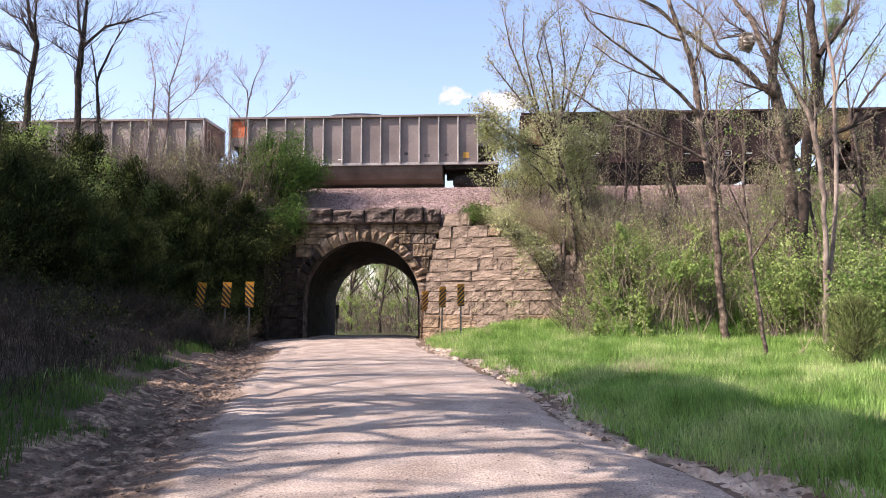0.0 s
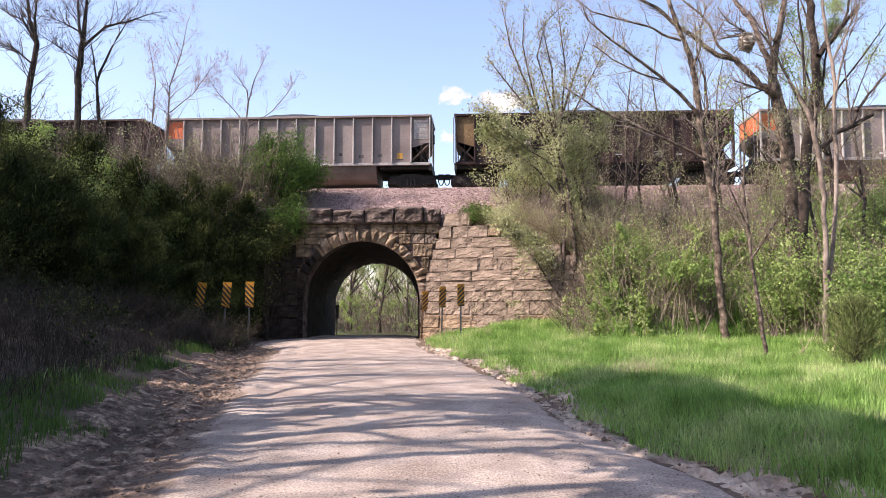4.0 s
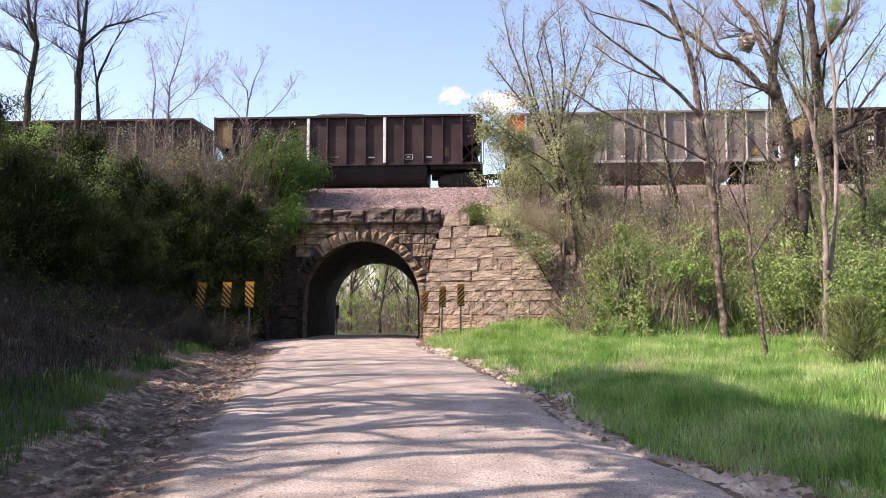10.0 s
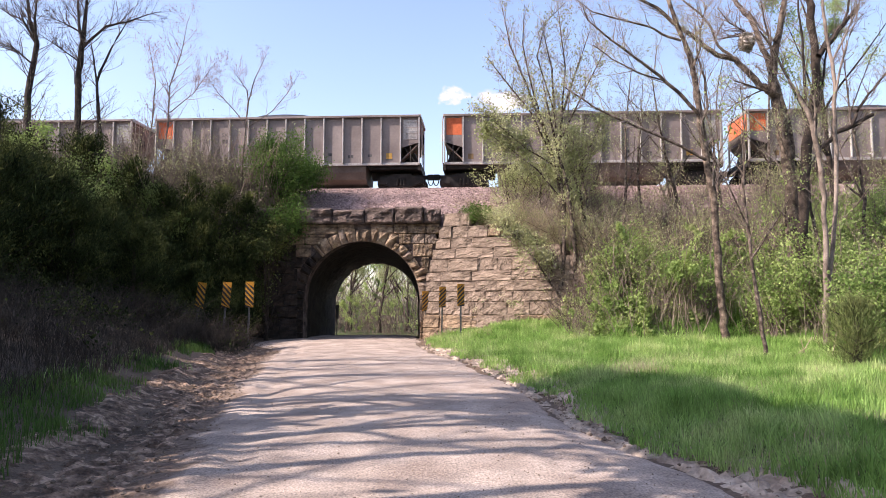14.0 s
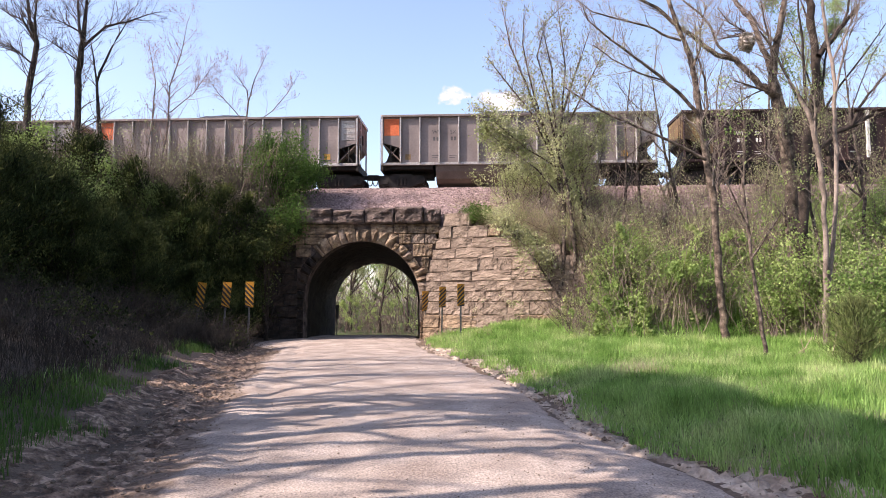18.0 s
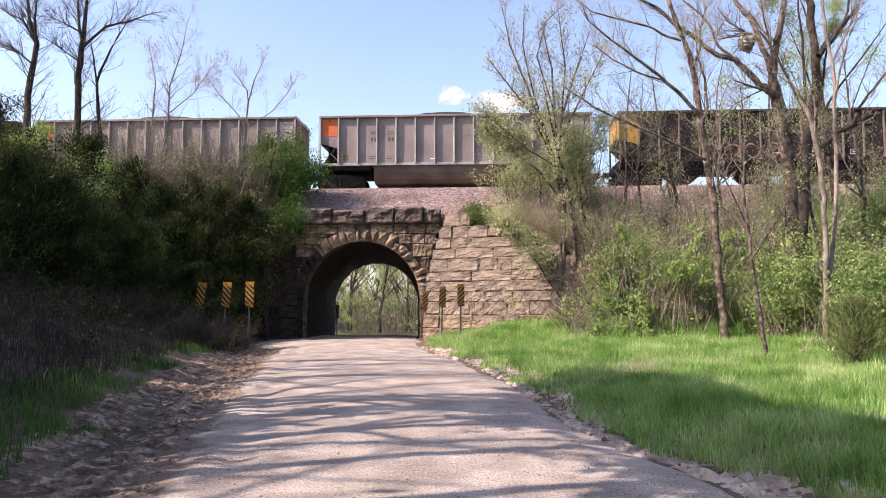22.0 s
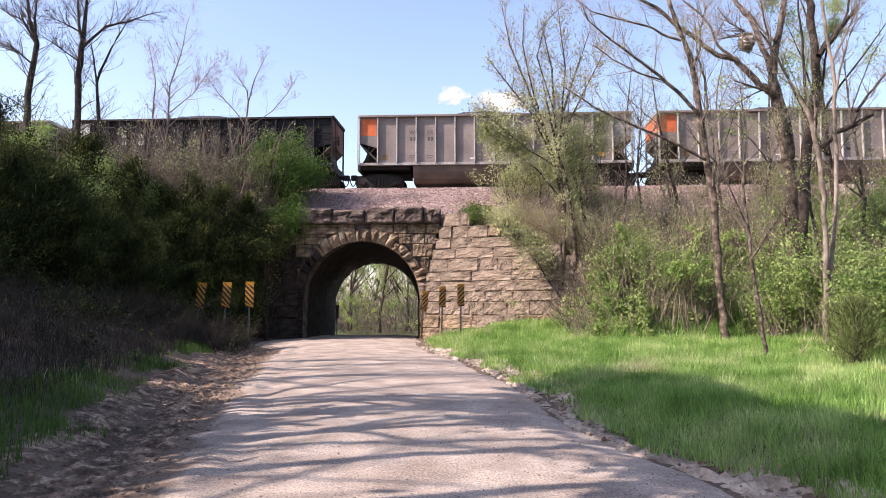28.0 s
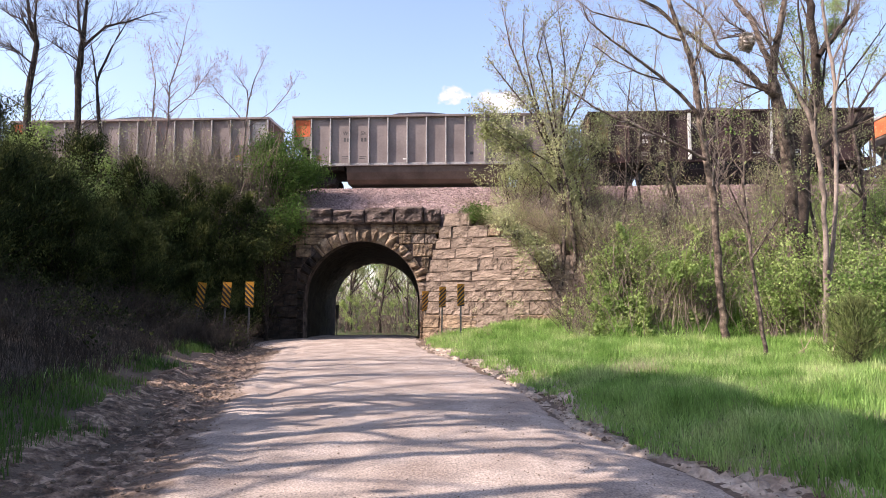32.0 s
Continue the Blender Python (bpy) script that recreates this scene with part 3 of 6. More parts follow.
def track():
    top = new("railway_track")
    top.matrix_world = pose(*uv(0, 0), RAIL_Z, 0, 0, -math.degrees(THETA))
    tagged(top, "steel rails on timber ties in pink ballast", "railway track", kind="structure")
    for y in (-0.753, 0.753):
        bm = boxes((-720, 720, y - 0.036, y + 0.036, -0.04, 0), (-720, 720, y - 0.012, y + 0.012, -0.15, -0.04), (-720, 720, y - 0.07, y + 0.07, -0.172, -0.15))
        part("rail", bm, M_RAIL, top, "worn steel rail")
    tie = None
    for i in range(-48, 49):
        if not tie:
            tie = part("tie", boxes((-0.115, 0.115, -1.3, 1.3, -0.35, -0.174), bevel=0.015), M_TIE, top)
            tie.location.x = i * 0.53
        else:
            o = new("tie", tie.data)
            o.parent, o.location.x = top, i * 0.53
    us = np.concatenate([[-720, -300, -100], np.arange(-40, 41, 0.5), [100, 300, 720]])
    vs = np.concatenate([np.linspace(-6.1, -2.5, 10), np.linspace(-2.3, 2.3, 9), np.linspace(2.5, 6.1, 10)])
    U, V = np.meshgrid(us, vs)
    Z = 7.70 - np.maximum(np.abs(V) - 2.5, 0) / 1.9 + 0.03 * nz(U, V, 4.0, 2) - 0.7 * (np.abs(V) > 6.0)
    X, Y = U * CU + V * SU, TRACK_Y - U * SU + V * CU
    n, m = U.shape
    idx = np.arange(n * m).reshape(n, m)
    q = np.stack([idx[:-1, :-1], idx[:-1, 1:], idx[1:, 1:], idx[1:, :-1]], -1).reshape(-1, 4)
    ob = raw("ballast_bed", np.stack([X, Y, Z], -1).reshape(-1, 3), q, M_BALLAST, smooth=True)
    tagged(ob, "pink crushed-stone ballast bed and shoulder", "ballast", kind="structure")
    rng = np.random.default_rng(7)
    k = 22000
    u, v = rng.uniform(-9.5, 20, k), rng.uniform(-6.2, -2.2, k)
    z = 7.70 - np.maximum(np.abs(v) - 2.5, 0) / 1.9 + 0.01
    stones("ballast_stones", u * CU + v * SU, TRACK_Y - u * SU + v * CU, z, rng.uniform(0.025, 0.06, k), M_STONES, rng, "loose pink ballast stones on the shoulder", "stones")


def stones(name, x, y, z, r, material, rng, label, category):
    """Many small broken stones as one object: distorted octahedra."""
    k = len(x)
    base = np.array([(1, 0, 0), (0, 1, 0), (-1, 0, 0), (0, -1, 0), (0, 0, 0.8), (0, 0, -0.6)], float)
    v = base[None] * rng.uniform(0.6, 1.4, (k, 6, 1)) * r[:, None, None]
    a = rng.uniform(0, 6.28, k)
    c, s = np.cos(a)[:, None], np.sin(a)[:, None]
    v = np.stack([v[..., 0] * c - v[..., 1] * s, v[..., 0] * s + v[..., 1] * c, v[..., 2]], -1) + np.stack([x, y, z], -1)[:, None]
    f = np.array([(0, 1, 4), (1, 2, 4), (2, 3, 4), (3, 0, 4), (1, 0, 5), (2, 1, 5), (3, 2, 5), (0, 3, 5)])
    return tagged(raw(name, v.reshape(-1, 3), (f[None] + 6 * np.arange(k)[:, None, None]).reshape(-1, 3), material), label, category, kind="stuff")


bridge()
wing_wall(1)
wing_wall(-1)
track()
for x, y, z, a in ((-8.75, 25.1, 1.44, 8), (-7.8, 25.2, 1.45, 4), (-6.9, 25.2, 1.46, 1), (0.735, 29.2, 1.50, 0), (-0.05, 31.4, 1.44, 1), (-0.78, 32.95, 1.27, -1)):
    sign(x, y, z, 15 if x > -2 else 0, a)
sign(-7.0, 46.9, 0.62, 222)


# ---- the coal train ----
HALF, SIDE, SILL, CHORD = 7.4, 1.46, 1.42, 4.0


def text_part(words, size, x, z, y, material, parent):
    cu = bpy.data.curves.new("lettering", "FONT")
    cu.body, cu.size, cu.extrude = words, size, 0.002
    tmp = bpy.data.objects.new("lettering", cu)
    scene.collection.objects.link(tmp)
    me = bpy.data.meshes.new_from_object(tmp.evaluated_get(bpy.context.evaluated_depsgraph_get()))
    bpy.data.objects.remove(tmp)
    bpy.data.curves.remove(cu)
    me.materials.clear()
    ob = link("lettering", me, material, parent, "painted reporting letters")
    ob.matrix_local = pose(x, y, z, 90, 0, 0)
    return ob


def wheelset_mesh():
    bm = bmesh.new()
    rod(bm, (0, -0.95, 0), (0, 0.95, 0), 0.08, 10)
    for s in (-1, 1):
        rod(bm, (0, s * 0.70, 0), (0, s * 0.835, 0), 0.44, 28)
        rod(bm, (0, s * 0.67, 0), (0, s * 0.70, 0), 0.47, 28)
        for a in range(0, 360, 90):
            c, n = math.cos(radians(a)) * 0.25, math.sin(radians(a)) * 0.25
            rod(bm, (c, s * 0.835, n), (c, s * 0.845, n), 0.07, 8)
    me = bpy.data.meshes.new("wheelset")
    bm.to_mesh(me)
    bm.free()
    me.materials.append(M_STEEL)
    return me


WHEELS = wheelset_mesh()


def truck_mesh():
    bm = bmesh.new()
    for s in (-1, 1):
        y0, y1 = s * 1.0 - 0.08, s * 1.0 + 0.08
        plate(bm, [(-1.25, 0.36), (-0.95, 0.30), (-0.45, 0.16), (0.45, 0.16), (0.95, 0.30), (1.25, 0.36), (1.25, 0.62), (0.85, 0.66), (0.5, 0.88), (-0.5, 0.88), (-0.85, 0.66), (-1.25, 0.62)], y0, y1)
        for x in (-0.2, 0.0, 0.2):
            rod(bm, (x, s * 1.11, 0.28), (x, s * 1.11, 0.62), 0.07, 8)
        for x in (-0.89, 0.89):
            rod(bm, (x, s * 1.05, 0.44), (x, s * 1.16, 0.44), 0.13, 10)
    box(bm, -0.22, 0.22, -1.05, 1.05, 0.5, 0.85)
    box(bm, -0.5, 0.5, -0.35, 0.35, 0.85, 1.12)
    me = bpy.data.meshes.new("truck_frame")
    bm.to_mesh(me)
    bm.free()
    me.materials.append(M_STEEL)
    return me


TRUCK = truck_mesh()


def running_gear(top):
    for x in (-6.33, 6.33):
        t = new("truck", TRUCK)
        t.parent, t.location = top, (x, 0, 0)
        t["label"] = "dark cast-steel bogie"
        for a in (-0.89, 0.89):
            w = new("wheelset", WHEELS)
            w.parent, w.location = t, (a, 0, 0.44)
    for s in (-1, 1):
        bm = bmesh.new()
        box(bm, s * 7.38, s * 7.95, -0.10, 0.10, 0.76, 0.98, 0.02) if s > 0 else box(bm, -7.95, -7.38, -0.10, 0.10, 0.76, 0.98, 0.02)
        x0, x1 = sorted((s * 7.72, s * 8.08))
        box(bm, x0, x1, -0.17, 0.17, 0.72, 1.02, 0.04)
        part("coupler", bm, M_STEEL, top, "steel knuckle coupler")
        bm = bmesh.new()
        rings = []
        for i in range(9):
            t = math.pi * i / 8
            way = Vector((s * math.sin(t) * 0.165, 0, -0.42 * math.cos(t))).normalized()
            side = Vector((0, 1, 0)).cross(way)
            o = Vector((s * (7.75 + 0.165 * (1 - math.cos(t))), -0.3, 0.78 - 0.42 * math.sin(t)))
            rings.append([bm.verts.new(o + 0.028 * (math.cos(k * 1.0472) * side + math.sin(k * 1.0472) * Vector((0, 1, 0)))) for k in range(6)])
        for r0, r1 in zip(rings, rings[1:]):
            for k in range(6):
                bm.faces.new((r0[k], r0[(k + 1) % 6], r1[(k + 1) % 6], r1[k]))
        bm.faces.new(rings[0][::-1]), bm.faces.new(rings[-1])
        bmesh.ops.recalc_face_normals(bm, faces=bm.faces)
        part("air_hose", bm, M_STEEL, top)
        x0, x1 = sorted((s * 4.6, s * 7.4))
        part("draft_sill", boxes((x0, x1, -0.25, 0.25, 0.72, 1.40), (x0, x1, -1.3, 1.3, 1.12, 1.36)), M_STEEL, top)


def car_shell(top, body, trim, end_paint, square, belly, hopper, stripes=()):
    """The box of a coal car: sides, ends, ribs, chord, belly and load. square: a square panel of end paint in the end bay, else the whole bay."""
    for s in (-1, 1):
        y0, y1 = sorted((s * SIDE, s * (SIDE - 0.03)))
        side = part("side_sheet", plate(bmesh.new(), [(-6.35, SILL), (6.35, SILL), (6.35, 2.25), (HALF - 0.06, 2.55), (HALF - 0.06, CHORD), (-HALF + 0.06, CHORD), (-HALF + 0.06, 2.55), (-6.35, 2.25)], y0, y1), body, top)
        a, b = sorted((s * (SIDE + 0.17), s * (SIDE - 0.06)))
        part("top_chord", boxes((-HALF, HALF, a, b, CHORD - 0.05, CHORD + 0.07), bevel=0.015), body, top)
        a, b = sorted((s * (SIDE + 0.06), s * (SIDE - 0.10)))
        part("side_sill", boxes((-HALF, HALF, a, b, SILL - 0.12, SILL + 0.02), bevel=0.01), trim if not hopper else body, top)
        a, b = sorted((s * (SIDE + 0.15), s * SIDE))
        rib = None
        for i in range(13):
            x = -6.35 + i * 12.7 / 12
            m = M_WHITE if i in stripes else trim
            if i in stripes:
                part("rib", boxes((x - 0.075, x + 0.075, a, b, SILL, CHORD - 0.06), bevel=0.012), m, top, "white-painted rib")
            elif rib is None:
                rib = part("rib", boxes((-0.035, 0.035, a, b, SILL, CHORD - 0.06), bevel=0.01), m, top)
                rib.location.x = x
            else:
                r = new("rib", rib.data)
                r.parent, r.location.x = top, x
        for e in (-1, 1):
            x0, x1 = sorted((e * HALF, e * (HALF - 0.07)))
            part("corner_post", boxes((x0, x1, a, b, SILL - 0.1, CHORD - 0.06)), trim, top)
    y = -SIDE - 0.004
    if square:
        part("end_panel", boxes((-HALF + 0.13, -HALF + 0.96, y - 0.004, y, 2.95, 3.88)), end_paint, top, "square painted panel")
    else:
        part("end_panel", plate(bmesh.new(), [(-HALF + 0.08, 2.57), (-6.40, 2.28), (-6.40, 3.92), (-HALF + 0.08, 3.92)], y - 0.004, y), end_paint, top, "painted end bay")
    if square and body is M_ALU:
        part("end_panel", boxes((HALF - 0.90, HALF - 0.16, y - 0.004, y, 2.72, 3.80)), M_ALU_BRIGHT, top, "pale square panel behind the grab irons")
    for e in (-1, 1):
        out = [(e * (HALF - 0.03), CHORD), (e * (HALF - 0.03), 2.5), (e * 6.2, 1.35), (e * 6.2 - e * 0.05, 1.40), (e * (HALF - 0.08), 2.53), (e * (HALF - 0.08), CHORD)]
        part("end_sheet", plate(bmesh.new(), out, -SIDE + 0.03, SIDE - 0.03), M_BELLY if square else body, top)
        if e < 0:
            part("end_patch", boxes((-HALF - 0.012, -HALF + 0.02, -SIDE + 0.1, SIDE - 0.1, 3.0 if square else 2.6, 3.9)), end_paint, top, "painted patch on the car's end")
        x0, x1 = sorted((e * (HALF + 0.06), e * (HALF - 0.08)))
        part("end_sill", boxes((x0, x1, -SIDE, SIDE, 1.02, 1.40)), M_STEEL, top)
        part("end_chord", boxes((x0, x1, -SIDE - 0.1, SIDE + 0.1, CHORD - 0.05, CHORD + 0.10)), trim, top)
        bm = bmesh.new()
        for i in range(6):
            z = 1.75 + i * 0.4
            rod(bm, (e * (HALF + 0.10), -SIDE + 0.1, z), (e * (HALF + 0.10), -SIDE + 0.55, z), 0.014, 6)
        for a in (0.1, 0.55):
            rod(bm, (e * (HALF + 0.10), -SIDE + a, 1.4), (e * (HALF + 0.10), -SIDE + a, 3.95), 0.016, 6)
        part("ladder", bm, trim, top, "ladder rungs at the car's corner")
        for i in range(4 if e > 0 else 0):
            z = 2.72 + i * 0.32
            bm = rod(bmesh.new(), (e * (HALF - 0.14), -SIDE - 0.09, z), (e * (HALF - 0.76), -SIDE - 0.09, z), 0.012, 6)
            for a in (0.14, 0.76):
                rod(bm, (e * (HALF - a), -SIDE - 0.09, z), (e * (HALF - a), -SIDE + 0.01, z), 0.016, 6)
            part("grab_iron", bm, body, top)
        bm = bmesh.new()
        rod(bm, (e * 7.2, -SIDE + 0.06, SILL), (e * 6.5, -SIDE + 0.06, 2.35), 0.035, 6)
        rod(bm, (e * 6.9, -SIDE + 0.04, SILL), (e * 6.9, -SIDE + 0.04, 2.45), 0.03, 6)
        box(bm, min(e * 6.5, e * 7.3), max(e * 6.5, e * 7.3), -SIDE + 0.1, SIDE - 0.1, SILL - 0.02, SILL + 0.03)
        part("end_brace", bm, M_STEEL, top)
        # plate added behind the open end bay, only to make it look dark
        if not hopper:
            part("end_bulkhead", plate(bmesh.new(), [(e * 6.4, 1.47), (e * 7.25, 1.47), (e * 7.25, 1.62), (e * 7.0, 2.28), (e * 6.4, 1.9)], -0.75, 0.75), M_STEEL, top)
    rod(bw := bmesh.new(), (HALF + 0.1, -0.55, 2.9), (HALF + 0.16, -0.55, 2.9), 0.27, 14)
    part("brake_wheel", bw, M_STEEL, top)
    if hopper:
        part("floor_slope", plate(bmesh.new(), [(-5.0, SILL - 0.02), (5.0, SILL - 0.02), (4.55, 0.80), (-4.55, 0.80)], -1.25, 0.35), belly, top)
        for c in (-3.7, 0.1, 3.9):
            part("hopper_chute", plate(bmesh.new(), [(c - 0.85, 0.82), (c + 0.85, 0.82), (c + 0.24, 0.28), (c - 0.24, 0.28)], -1.0, 0.9), belly, top)
    else:
        prof = [(1.40, 1.40), (1.36, 0.95), (1.18, 0.58), (0.85, 0.38), (-0.85, 0.38), (-1.18, 0.58), (-1.36, 0.95), (-1.40, 1.40)]
        bm = bmesh.new()
        ring = [[bm.verts.new((x, a, b)) for a, b in prof] for x in (-4.42, -4.3, 4.3, 4.42)]
        for r0, r1 in zip(ring, ring[1:]):
            for i in range(len(prof)):
                j = (i + 1) % len(prof)
                bm.faces.new((r0[i], r0[j], r1[j], r1[i]))
        bm.faces.new(ring[0]), bm.faces.new(ring[-1][::-1])
        bmesh.ops.recalc_face_normals(bm, faces=bm.faces)
        part("belly", bm, belly, top, "rounded tub under the floor")
    us, vs = np.linspace(-HALF + 0.2, HALF - 0.2, 40), np.linspace(-SIDE + 0.04, SIDE - 0.04, 9)
    U, V = np.meshgrid(us, vs)
    heap = 0.45 + (0.42 * np.exp(-((U + 0.7) / 2.3) ** 4) + 0.25 * np.exp(-((U - 4.0) / 1.3) ** 2) if not hopper else 0 * U)
    Z = CHORD - 0.25 + heap * (1 - (V / SIDE) ** 2) * (1 - np.abs(U / HALF) ** 3) * (0.9 + 0.1 * nz(U, V, 1.1, 2)) + 0.03 * nz(U, V, 5, 3)
    n, m = U.shape
    idx = np.arange(n * m).reshape(n, m)
    q = np.stack([idx[:-1, :-1], idx[:-1, 1:], idx[1:, 1:], idx[1:, :-1]], -1).reshape(-1, 4)
    raw("load", np.stack([U, V, Z], -1).reshape(-1, 3), q, M_COAL, top, "heaped coal")


def marks(top, ink, z=2.72, size=0.29, x=-4.75):
    """Reporting letters, the car number as bars, and small stencils."""
    y = -SIDE - 0.004
    text_part("WP", size, x + 0.12, z, y, ink, top)
    text_part("SX", size, x + 1.10, z, y, ink, top)
    for dx in (0.18, 0.36, 1.14, 1.32):
        part("number_bar", boxes((x + dx, x + dx + 0.11, y - 0.003, y, z - 0.38, z - 0.17)), ink, top)
    for i in range(2):
        part("stencil_bar", boxes((x + 0.1 + i * 0.95, x + 0.5 + i * 0.95, y - 0.003, y, 1.80, 1.83)), ink, top)
        part("stencil_bar", boxes((x + 0.1 + i * 0.95, x + 0.42 + i * 0.95, y - 0.003, y, 1.68, 1.71)), ink, top)


def small_plates(top, rows, y=-SIDE - 0.003):
    for x, z, w, h, m in rows:
        part("stencil_plate", boxes((x, x + w, y - 0.004, y, z, z + h)), m, top)


def frame_mark(top, x, z, y=-SIDE - 0.003):
    part("stencil_frame", boxes((x, x + 0.46, y - 0.004, y, z, z + 0.03), (x, x + 0.46, y - 0.004, y, z + 0.24, z + 0.27), (x, x + 0.03, y - 0.004, y, z + 0.03, z + 0.24),
                                (x + 0.43, x + 0.46, y - 0.004, y, z + 0.03, z + 0.24), (x + 0.12, x + 0.32, y - 0.004, y, z + 0.1, z + 0.17)), M_WHITE, top)


def coal_car(kind):
    top = new("coal_car")
    if kind == "grey":
        car_shell(top, M_ALU, M_ALU_BRIGHT, M_ORANGE, True, M_BELLY, False)
        marks(top, M_INK, 3.02)
        small_plates(top, [(3.45, 1.72, 0.12, 0.17, M_INK), (3.62, 1.72, 0.12, 0.17, M_INK), (4.55, 1.78, 0.22, 0.14, M_INK), (5.55, 1.66, 0.34, 0.32, M_YELLOW),
                           (5.52, 1.58, 0.4, 0.05, M_INK), (2.35, 1.85, 0.2, 0.16, M_INK), (-1.3, 1.62, 0.3, 0.06, M_WHITE), (-6.1, 1.6, 0.3, 0.3, M_TAN)])
        label = "grey aluminium coal car with an orange end panel"
    elif kind == "black":
        car_shell(top, M_BLACK, M_BLACK, M_WHITE, True, M_BLACK, False)
        marks(top, M_WHITE, 3.0)
        frame_mark(top, 2.5, 1.62)
        small_plates(top, [(-6.0, 1.62, 0.28, 0.5, M_TAN), (-2.9, 1.72, 0.5, 0.12, M_TAN), (4.4, 1.7, 0.3, 0.4, M_TAN)])
        label = "black coal car with a pale square end panel"
    elif kind in ("hopper", "sprayed"):
        car_shell(top, M_SOOT, M_BELLY, M_YELLOW, False, M_BLACK, True)
        marks(top, M_BELLY)
        frame_mark(top, 4.6, 1.62)
        small_plates(top, [(5.5, 1.68, 0.3, 0.45, M_TAN), (0.6, 1.7, 0.7, 0.06, M_WHITE), (2.4, 1.75, 0.4, 0.1, M_WHITE)])
        if kind == "sprayed":
            for i in range(5):
                bm = bmesh.new()
                arc = [radians(a) for a in range(0, 301, 25)]
                inn = [bm.verts.new((0.25 * math.cos(a), 0, 0.31 * math.sin(a))) for a in arc]
                outv = [bm.verts.new((0.32 * math.cos(a), 0, 0.38 * math.sin(a))) for a in arc]
                for j in range(len(arc) - 1):
                    bm.faces.new((inn[j], outv[j], outv[j + 1], inn[j + 1]))
                bmesh.ops.solidify(bm, geom=list(bm.faces), thickness=0.06)
                g = part("spray_scrawl", bm, M_PINK, top, "loops of faded pink spray paint")
                g.matrix_local = pose(-2.55 + i * 1.06, -SIDE - 0.006, 1.88, 0, i * 67, 0) @ Matrix.Diagonal((1.15, 0.05, 1.15, 1))
        else:
            for i in range(6):
                bm, k = bmesh.new(), 3.1 * i
                plate(bm, [(0.36 * (1 + 0.28 * math.sin(3 * a + k)) * math.cos(a), 0.42 * (1 + 0.25 * math.sin(2 * a + 2 * k)) * math.sin(a)) for a in [j * 0.3927 for j in range(16)]], -SIDE - 0.006, -SIDE - 0.001)
                g = part("spray_patch", bm, M_HAZE, top, "blotch of faded pale spray paint")
                g.location = (-3.55 + i * 1.058 + 0.12, 0, 1.85 + 0.12 * math.sin(k))
        label = "black hopper car with a yellow end bay" + (" and pink spray paint" if kind == "sprayed" else "")
    else:
        car_shell(top, M_MAROON, M_MAROON, M_TAN, False, M_BLACK, False, {"maroon": (), "front_stripe": (8,), "rear_stripe": (4,), "two_stripes": (4, 8)}[kind])
        marks(top, M_WHITE)
        frame_mark(top, 3.2, 1.62)
        small_plates(top, [(-6.0, 1.75, 0.26, 0.5, M_TAN), (5.4, 1.75, 0.26, 0.5, M_TAN), (-0.9, 1.75, 0.5, 0.08, M_BELLY), (4.4, 1.7, 0.3, 0.07, M_WHITE), (1.2, 1.72, 0.35, 0.07, M_WHITE)])
        label = "dark maroon coal car with white lettering" + {"maroon": "", "front_stripe": " and one white rib", "rear_stripe": " and one white rib", "two_stripes": " and two white ribs"}[kind]
    running_gear(top)
    return tagged(top, label, "railcar", "cars of the coal train")


# kind of each car, and the time at which its rear end passes the mark on the track
CONSIST = [("maroon", -1.200), ("maroon", -0.362), ("grey", 0.4745), ("grey", 1.313), ("grey", 2.152), ("grey", 2.9895), ("maroon", 3.826), ("grey", 4.662), ("maroon", 5.498), ("maroon", 6.335),
           ("maroon", 7.174), ("front_stripe", 8.011), ("rear_stripe", 8.848), ("grey", 9.682), ("two_stripes", 10.518), ("hopper", 11.351), ("grey", 12.187), ("grey", 13.022), ("grey", 13.858),
           ("grey", 14.692), ("grey", 15.528), ("grey", 16.364), ("two_stripes", 17.196), ("grey", 18.035), ("grey", 18.869), ("grey", 19.706), ("grey", 20.536), ("sprayed", 21.371),
           ("grey", 22.212), ("grey", 23.048), ("hopper", 23.880), ("two_stripes", 24.719), ("grey", 25.574), ("grey", 26.426), ("grey", 27.264), ("grey", 28.100), ("black", 28.940),
           ("grey", 29.778), ("grey", 30.617), ("two_stripes", 31.453), ("grey", 32.290), ("grey", 33.127)]
MARK_U = -2.60
first_of, TRAIN = {}, []
for kind, when in CONSIST:
    if kind in first_of:
        car = copy_thing(first_of[kind], pose(0, 0, 0))
    else:
        car = first_of[kind] = coal_car(kind)
    TRAIN.append((car, when))


